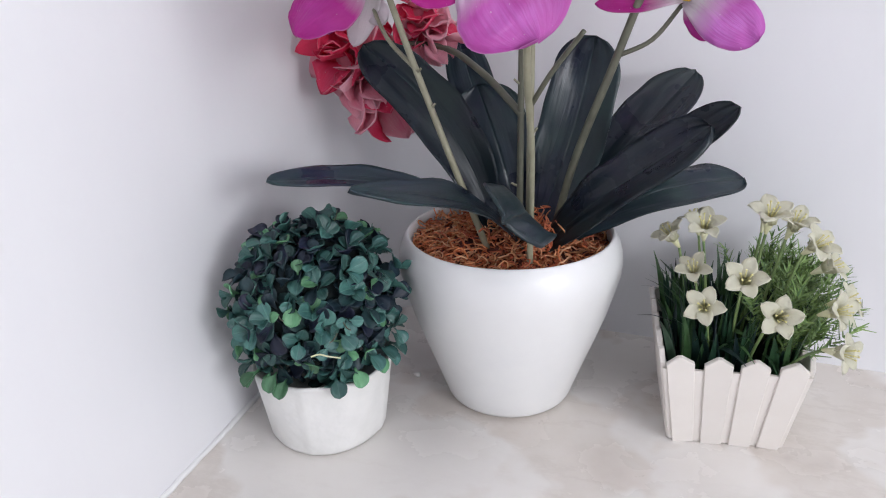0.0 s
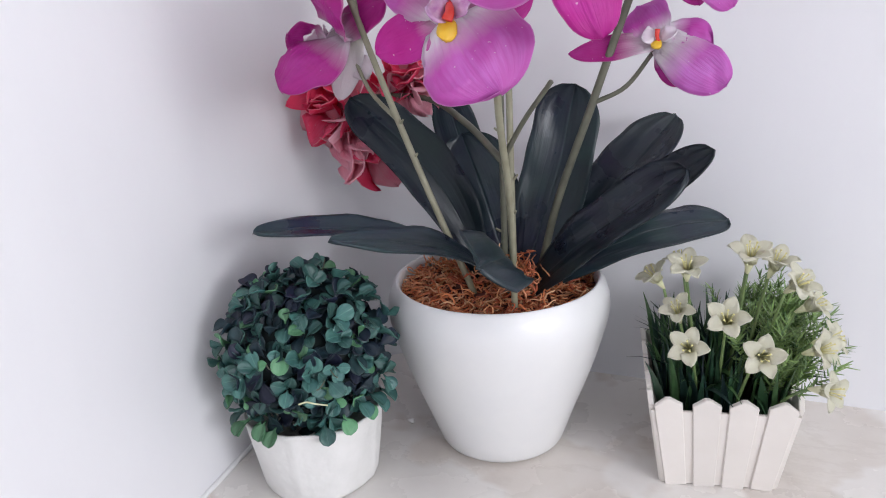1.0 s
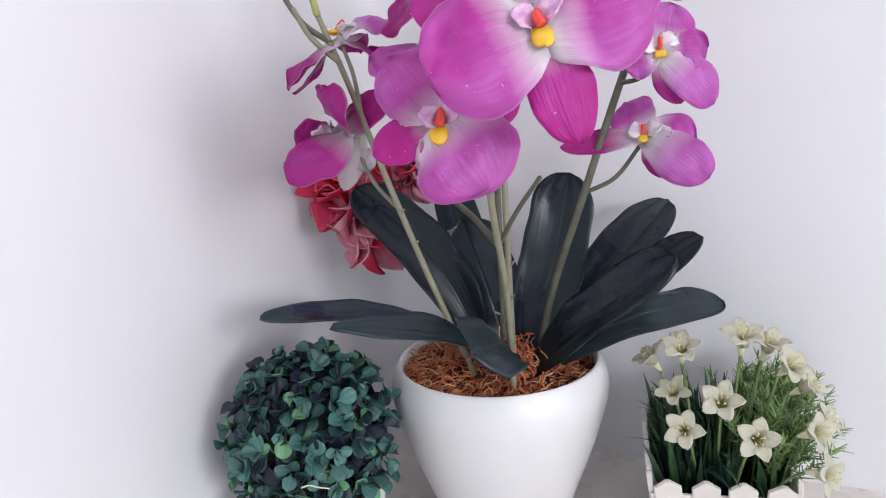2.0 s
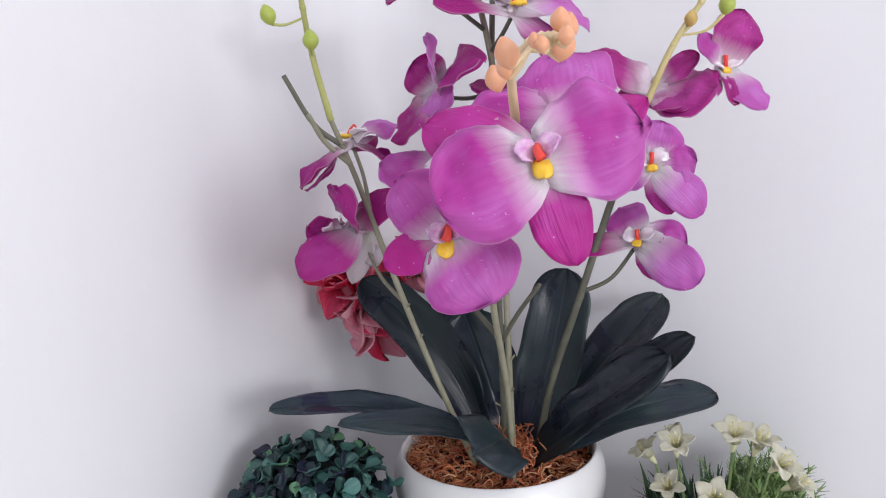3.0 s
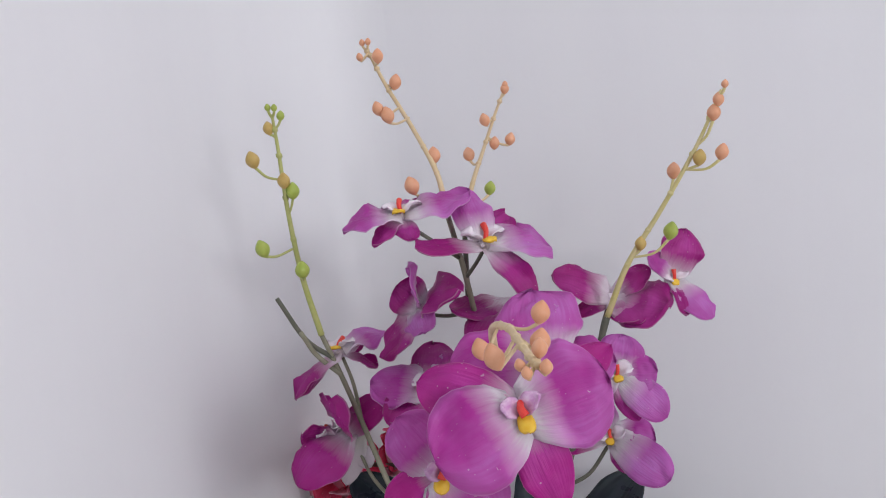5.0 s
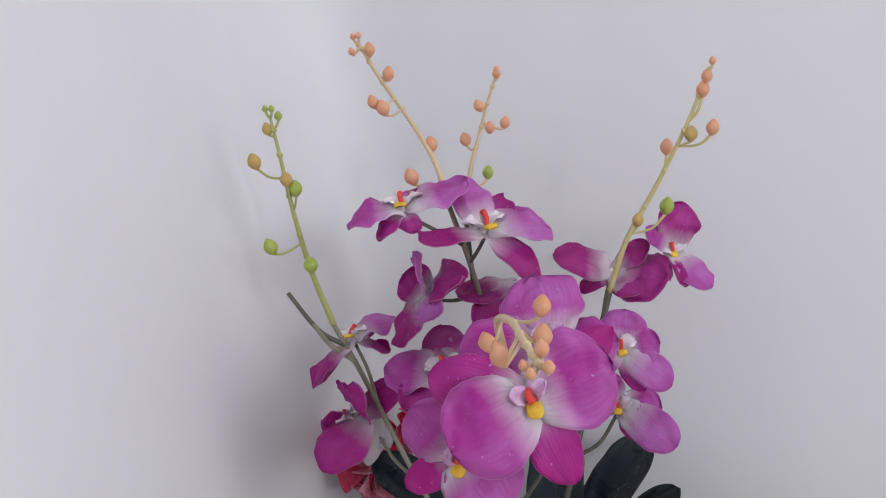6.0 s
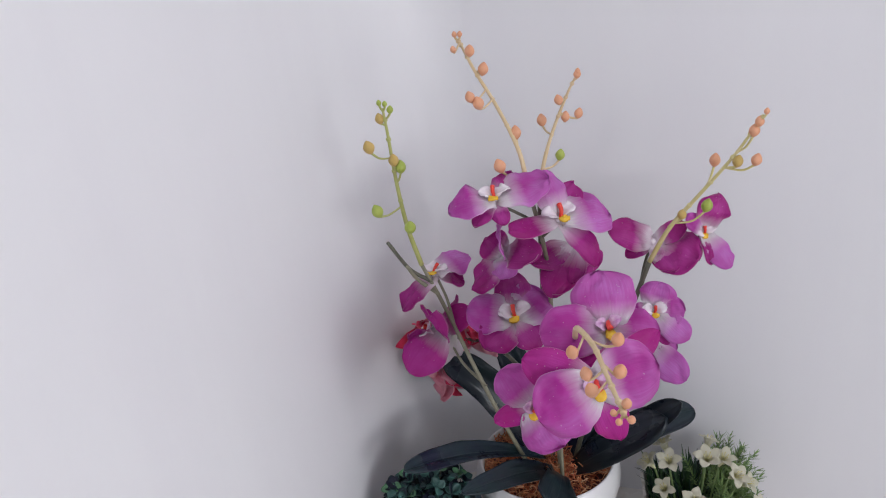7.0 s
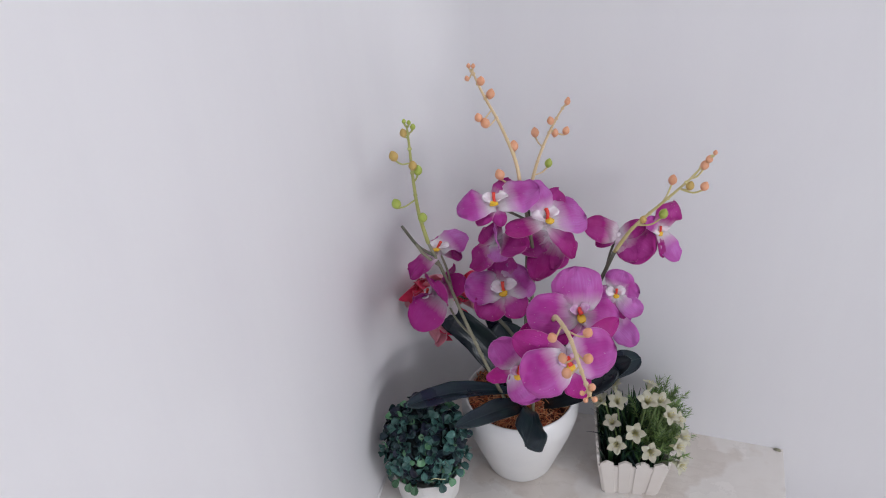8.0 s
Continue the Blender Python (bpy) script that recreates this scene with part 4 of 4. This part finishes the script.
def topiary_leaves():
    rng = random.Random(21)
    meshes = [spoon_leaf_mesh("leaf", k * 1.7, BOX_LEAF if k < 5 else BOX_LEAF_LIGHT) for k in range(7)]
    placed = 0
    for d, m in shoot_poses(rng, 128):
        if d.x * 0.45 - d.y * 0.9 + d.z * 0.35 < -0.30 or placed >= 284:
            continue
        s = rng.uniform(0.50, 0.84)
        light = rng.random() < 0.13
        ob = new("leaf", meshes[rng.randrange(5, 7) if light else rng.randrange(5)])
        ob.parent = topiary
        ob.matrix_basis = m @ Matrix.Diagonal((s, s, s, 1))
        placed += 1
    for k in range(15):
        a = radians(-160 + 200 * k / 14) + rng.uniform(-0.25, 0.25)
        p = Vector((BALL[0] + 0.050 * math.cos(a), BALL[1] + 0.050 * math.sin(a), 0.068 + rng.uniform(-0.003, 0.010)))
        out = Vector((math.cos(a) * 0.6, math.sin(a) * 0.6, rng.uniform(-0.9, -0.2))).normalized()
        y = Vector((math.cos(a), math.sin(a), 0.3)).cross(out).normalized()
        ob = new("leaf", meshes[rng.randrange(7)])
        ob.parent = topiary
        ob.matrix_basis = Matrix.Translation(p) @ Matrix((out, y, out.cross(y))).transposed().to_4x4() @ Matrix.Diagonal((0.8, 0.8, 0.8, 1))
    base = bmesh.new()
    base.from_mesh(meshes[0])
    verts = [v.co.copy() for v in base.verts]
    faces = [[v.index for v in f.verts] for f in base.faces]
    base.free()
    allv, allf = [], []
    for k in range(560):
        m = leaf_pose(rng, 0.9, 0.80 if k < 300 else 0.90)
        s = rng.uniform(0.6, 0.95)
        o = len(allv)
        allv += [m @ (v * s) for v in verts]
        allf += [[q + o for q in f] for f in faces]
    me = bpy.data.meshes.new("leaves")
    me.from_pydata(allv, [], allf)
    me.materials.append(BOX_INNER_SHADED)
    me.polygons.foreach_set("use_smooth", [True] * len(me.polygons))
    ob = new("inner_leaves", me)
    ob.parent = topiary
    tagged(ob, "inner box leaves in painted shade tones", kind="stuff")
    for k in range(14):
        m = leaf_pose(rng, 0.8, 0.98)
        p = m.translation
        d = m.to_3x3() @ Vector((1, 0, 0))
        part("twig", tube_bm([p, p + d * 0.006, p + d * 0.010 + Vector((0, 0, 0.002))], (0.0005, 0.0004), 5, 4), STEM_DARK, topiary)


topiary_leaves()
part("thread", tube_bm([(-0.1890, 0.3980, 0.0937), (-0.1842, 0.4004, 0.0949), (-0.1791, 0.4020, 0.0937), (-0.1714, 0.4047, 0.0925)], (0.0006, 0.0005), 5, 5), LILY_TUBE, topiary, "loose white plastic thread")

# ---- the picket planter with cream lilies ----
planter = thing("flower_planter", "small ivory picket-fence planter with grass and cream artificial lilies", "planter")
TURN = radians(11)
PLACE = Matrix.Translation((0.0505, 0.5745, 0)) @ Matrix.Rotation(TURN, 4, "Z")
BOX_W0, BOX_W1, BOX_D0, BOX_D1, BOX_H = 0.0375, 0.0485, 0.049, 0.0605, 0.0752


def box_body():
    bm = bmesh.new()
    rings = []
    for w, d, z in ((BOX_W0 + 0.0002, BOX_D0 + 0.0002, 0.0006), (BOX_W1 - 0.0012, BOX_D1 - 0.0012, BOX_H * 0.84), (BOX_W1 - 0.0035, BOX_D1 - 0.0035, BOX_H * 0.84), (BOX_W1 - 0.008, BOX_D1 - 0.008, BOX_H * 0.62)):
        rings.append([bm.verts.new(PLACE @ Vector((sx * w, sy * d, z))) for sx, sy in ((-1, -1), (1, -1), (1, 1), (-1, 1))])
    for a, b in zip(rings, rings[1:]):
        for k in range(4):
            bm.faces.new((a[k], a[(k + 1) % 4], b[(k + 1) % 4], b[k]))
    bm.faces.new(rings[0][::-1])
    bm.faces.new(rings[-1])
    bmesh.ops.recalc_face_normals(bm, faces=bm.faces)
    return bm


part("box", box_body(), WHITE_PLASTIC, planter, "ivory plastic inner box", smooth=False)


def picket_mesh(width0, width1):
    """A pointed picket, foot at the origin, standing along z with its face to -y."""
    bm = bmesh.new()
    t = 0.0019
    outline = [(-width0, 0), (width0, 0), (width1, BOX_H * 0.925), (width1 * 0.15, BOX_H), (-width1 * 0.15, BOX_H), (-width1, BOX_H * 0.925)]
    front = [bm.verts.new((x, -t, z)) for x, z in outline]
    back = [bm.verts.new((x, t, z)) for x, z in outline]
    bm.faces.new(front)
    bm.faces.new(back[::-1])
    n = len(outline)
    for k in range(n):
        bm.faces.new((front[k], back[k], back[(k + 1) % n], front[(k + 1) % n]))
    bmesh.ops.recalc_face_normals(bm, faces=bm.faces)
    bmesh.ops.bevel(bm, geom=[e for e in bm.edges if e.calc_face_angle(0) > 1.2], offset=0.0005, segments=1, affect="EDGES")
    me = bpy.data.meshes.new("picket")
    bm.to_mesh(me)
    bm.free()
    me.materials.append(WHITE_PLASTIC)
    return me


def pickets():
    rng = random.Random(3)
    for a, half0, half1, dist0, dist1, count_ in ((0, BOX_W0, BOX_W1, BOX_D0, BOX_D1, 4), (90, BOX_D0, BOX_D1, BOX_W0, BOX_W1, 5), (180, BOX_W0, BOX_W1, BOX_D0, BOX_D1, 4), (270, BOX_D0, BOX_D1, BOX_W0, BOX_W1, 5)):
        me = picket_mesh(half0 / count_ * 0.76, half1 / count_ * 0.75)
        side = PLACE @ Matrix.Rotation(radians(a), 4, "Z")
        for k in range(count_):
            s = -1 + (2 * k + 1) / count_
            foot, head = Vector((s * half0, -dist0, 0)), Vector((s * half1, -dist1, BOX_H))
            zax = (head - foot).normalized()
            xax = Vector((1, 0, 0)) - zax * zax.x
            xax.normalize()
            yax = zax.cross(xax)
            ob = new("picket", me)
            ob.parent = planter
            ob.matrix_basis = side @ Matrix.Translation(foot) @ Matrix((xax, yax, zax)).transposed().to_4x4() @ Matrix.Rotation(radians(rng.uniform(-1.2, 1.2)), 4, "Y")


pickets()


def gap_sheet_bm():
    bm = bmesh.new()
    rows = [[bm.verts.new(PLACE @ Vector((i / 6 * (BOX_W1 - 0.0075), j / 6 * (BOX_D1 - 0.0075), BOX_H * 0.66 + 0.003 * noise.noise(Vector((i, j, 2.5)))))) for i in range(-6, 7)] for j in range(-6, 7)]
    for a, b in zip(rows, rows[1:]):
        for i in range(12):
            bm.faces.new((a[i], a[i + 1], b[i + 1], b[i]))
    return bm


# sheet added in the box to make the grass gaps read as shade
part("gap_sheet", gap_sheet_bm(), GAP_DARK, planter, "dark sheet added for shaded gaps under the grass")


def blade_into(bm, foot, lean, height, width, droop):
    pts, d = [], Vector((lean[0], lean[1], 1)).normalized()
    p = Vector(foot)
    for k in range(7):
        pts.append(p.copy())
        d = (d + Vector((lean[0] * droop, lean[1] * droop, -droop * 0.55)) * 0.32).normalized()
        p += d * height / 6
    side = Vector((-lean[1], lean[0], 0.05)).normalized()
    rows = []
    for k, q in enumerate(pts):
        w = width * (1 - (k / 6.3) ** 2) * (0.7 + 0.3 * math.sin(math.pi * k / 6))
        fold = Vector((lean[0], lean[1], 0)).normalized() * w * 0.35
        rows.append([bm.verts.new(q - side * w + fold), bm.verts.new(q), bm.verts.new(q + side * w + fold)])
    for a, b in zip(rows, rows[1:]):
        for j in (0, 1):
            bm.faces.new((a[j], a[j + 1], b[j + 1], b[j]))


def grass():
    rng = random.Random(8)
    bm = bmesh.new()
    for k in range(330):
        x, y = rng.uniform(-0.76, 0.76) * BOX_W1, rng.uniform(-0.76, 0.8) * BOX_D1
        foot = PLACE @ Vector((x, y, BOX_H * 0.66))
        a = math.atan2(y, x) + rng.gauss(0, 0.9) + TURN
        lean = rng.uniform(0.05, 0.55) * (0.4 + 0.6 * min(1, math.hypot(x / BOX_W1, y / BOX_D1)))
        if y < -0.55 * BOX_D1 or abs(x) > 0.45 * BOX_W1:
            lean *= 0.32
        droop = rng.uniform(0.3, 1.6) * (0.6 if max(abs(x) / BOX_W1, abs(y) / BOX_D1) > 0.5 else 1)
        inside = 1 - max(abs(x) / BOX_W1, abs(y) / BOX_D1)
        blade_into(bm, foot, (lean * math.cos(a), lean * math.sin(a)), rng.uniform(0.028, 0.050) + 0.035 * inside, rng.uniform(0.0016, 0.0048), droop)
    return bm


part("grass", grass(), GRASS, planter, "green plastic grass blades, some in painted shade tones", kind="stuff")


def fern():
    rng = random.Random(9)
    bm = bmesh.new()
    for k in range(130):
        x, y = rng.uniform(0.36, 0.88) * BOX_W1, rng.uniform(-0.70, 0.80) * BOX_D1
        foot = PLACE @ Vector((x, y, BOX_H * 0.75))
        d = Vector((0.4 * x / BOX_W1 + rng.gauss(0, 0.22), 0.35 * y / BOX_D1 + rng.gauss(0, 0.22), 1)).normalized()
        length = rng.uniform(0.045, 0.075)
        a = d.orthogonal().normalized()
        b = d.cross(a)
        for j in range(15):
            q = foot + d * length * (0.35 + 0.65 * j / 15)
            for s in range(3):
                t = rng.uniform(0, 6.28)
                e = (d * 0.9 + (a * math.cos(t) + b * math.sin(t))).normalized()
                w = e.cross(d).normalized() * 0.0008
                tip = q + e * rng.uniform(0.006, 0.011)
                bm.faces.new([bm.verts.new(v) for v in (q - w, q + w, tip + w * 0.3, tip - w * 0.3)])
    return bm


part("fern", fern(), FERN, planter, "pale green fine fern needles", kind="stuff")


def lily_shape(u):
    if u < 0.58:
        return 0.62 + 0.38 * math.sin(math.pi / 2 * u / 0.58)
    k = (u - 0.58) / 0.42
    return max(0.0, 1 - k ** 2) ** 0.62


def lily_meshes():
    out = []
    rows = [(0.0010, -0.020), (0.0018, -0.017), (0.0030, -0.012), (0.0040, -0.0075), (0.0037, -0.0075), (0.0026, -0.012), (0.0010, -0.016)]
    bm = lathe_bm(rows, 20)
    me = bpy.data.meshes.new("flower")
    bm.to_mesh(me)
    bm.free()
    me.materials.append(LILY_TUBE)
    out.append(me)
    for k in range(3):
        bm = sheet_bm((0.0030, 0, -0.0090), (0.0162, 0, 0.0030), 0.0120, (-0.5, 0, 1), lily_shape, 0.24, -0.12, 0.20, k * 3.3 + 1, 8, 6, 0.0007)
        me = bpy.data.meshes.new("petal")
        bm.to_mesh(me)
        bm.free()
        me.materials.append(LILY)
        out.append(me)
    bm = bmesh.new()
    for k in range(5):
        a = 2 * math.pi * k / 5 + 0.3
        tube_into(bm, [Vector((0.0008 * math.cos(a), 0.0008 * math.sin(a), -0.010)), Vector((0.0025 * math.cos(a), 0.0025 * math.sin(a), 0.000)), Vector((0.004 * math.cos(a), 0.004 * math.sin(a), 0.006))], (0.0004, 0.0004), 5)
        bmesh.ops.create_icosphere(bm, subdivisions=1, radius=0.0009, matrix=Matrix.Translation((0.004 * math.cos(a), 0.004 * math.sin(a), 0.0062)))
    me = bpy.data.meshes.new("stamen_tuft")
    bm.to_mesh(me)
    bm.free()
    me.materials.append(STAMEN)
    out.append(me)
    for me in out:
        me.polygons.foreach_set("use_smooth", [True] * len(me.polygons))
    return out


LILY_MESHES = lily_meshes()


def lily(at, face, size, turn, seed):
    rng = random.Random(seed)
    ob = new("lily", LILY_MESHES[0])
    ob.parent = planter
    tagged(ob, "cream five-petalled cloth lily")
    ob.matrix_basis = Matrix.Translation(at) @ Vector(face).to_track_quat("Z", "Y").to_matrix().to_4x4() @ Matrix.Rotation(turn, 4, "Z") @ Matrix.Diagonal((size, size, size, 1))
    for k in range(5):
        p = new("petal", LILY_MESHES[1 + rng.randrange(3)])
        p.parent = ob
        p.matrix_basis = Matrix.Rotation(2 * math.pi * k / 5 + rng.uniform(-0.08, 0.08), 4, "Z") @ Matrix.Rotation(rng.uniform(-0.18, 0.22), 4, "Y")
    s = new("stamen_tuft", LILY_MESHES[4])
    s.parent = ob
    foot = PLACE @ Vector((0, 0, BOX_H * 0.6))
    foot = foot + (Vector(at) - foot) * 0.45
    foot.z = BOX_H * 0.6
    end = Vector(at) - Vector(face).normalized() * 0.019 * size
    part("flower_stalk", tube_bm([foot, foot * 0.4 + end * 0.6 + Vector((0, 0, 0.004)), end], (0.0011, 0.0010), 6, 5), LILY_STALK, planter)


for k, (at, face, size) in enumerate([
    ((0.059, 0.509, 0.135), (0.05, -0.75, 0.65), 1.08), ((0.037, 0.501, 0.116), (-0.05, -0.85, 0.5), 1.02), ((0.081, 0.498, 0.117), (0.15, -0.85, 0.45), 1.05),
    ((0.027, 0.526, 0.131), (-0.15, -0.45, 0.85), 0.95), ((0.116, 0.516, 0.118), (0.75, -0.45, 0.5), 1.0), ((0.122, 0.506, 0.095), (0.80, -0.5, 0.25), 1.0),
    ((0.100, 0.534, 0.154), (0.55, -0.45, 0.7), 1.0), ((0.031, 0.539, 0.158), (0.0, -0.45, 0.9), 1.05), ((0.070, 0.535, 0.171), (0.1, -0.35, 0.95), 1.12),
    ((0.086, 0.548, 0.163), (0.3, -0.2, 0.9), 1.0), ((0.111, 0.548, 0.135), (0.8, -0.2, 0.6), 0.95), ((0.008, 0.548, 0.146), (-0.5, -0.3, 0.8), 0.95),
    ((0.122, 0.535, 0.118), (0.85, -0.25, 0.5), 0.95), ((0.022, 0.580, 0.148), (-0.3, 0.2, 0.9), 0.9), ((0.070, 0.590, 0.152), (0.2, 0.4, 0.9), 0.9),
]):
    lily(at, face, size * 0.82, k * 1.3, k)

# a crumb of plaster on the floor and a chip at the foot of the wall
crumb = bmesh.new()
bmesh.ops.create_icosphere(crumb, subdivisions=2, radius=0.0032)
for v in crumb.verts:
    v.co = Vector((v.co.x, v.co.y * 0.8, v.co.z * 0.5)) * (1 + 0.5 * noise.noise(v.co * 400))
bmesh.ops.translate(crumb, verts=crumb.verts, vec=(-0.181, 0.539, 0.0012))
tagged(part("plaster_crumb", crumb, PAPER), "tiny white plaster crumb lying on the marble floor", "debris")


chip = bmesh.new()
bmesh.ops.create_icosphere(chip, subdivisions=2, radius=0.0045)
for v in chip.verts:
    v.co = Vector((v.co.x * 1.3, v.co.y * 0.5, v.co.z * 0.35)) * (1 + 0.7 * noise.noise(v.co * 300))
bmesh.ops.translate(chip, verts=chip.verts, vec=(0.260, 0.663, 0.0010))
tagged(part("plaster_chip", chip, STEM), "small grey-brown plaster chip lying at the wall foot", "debris")
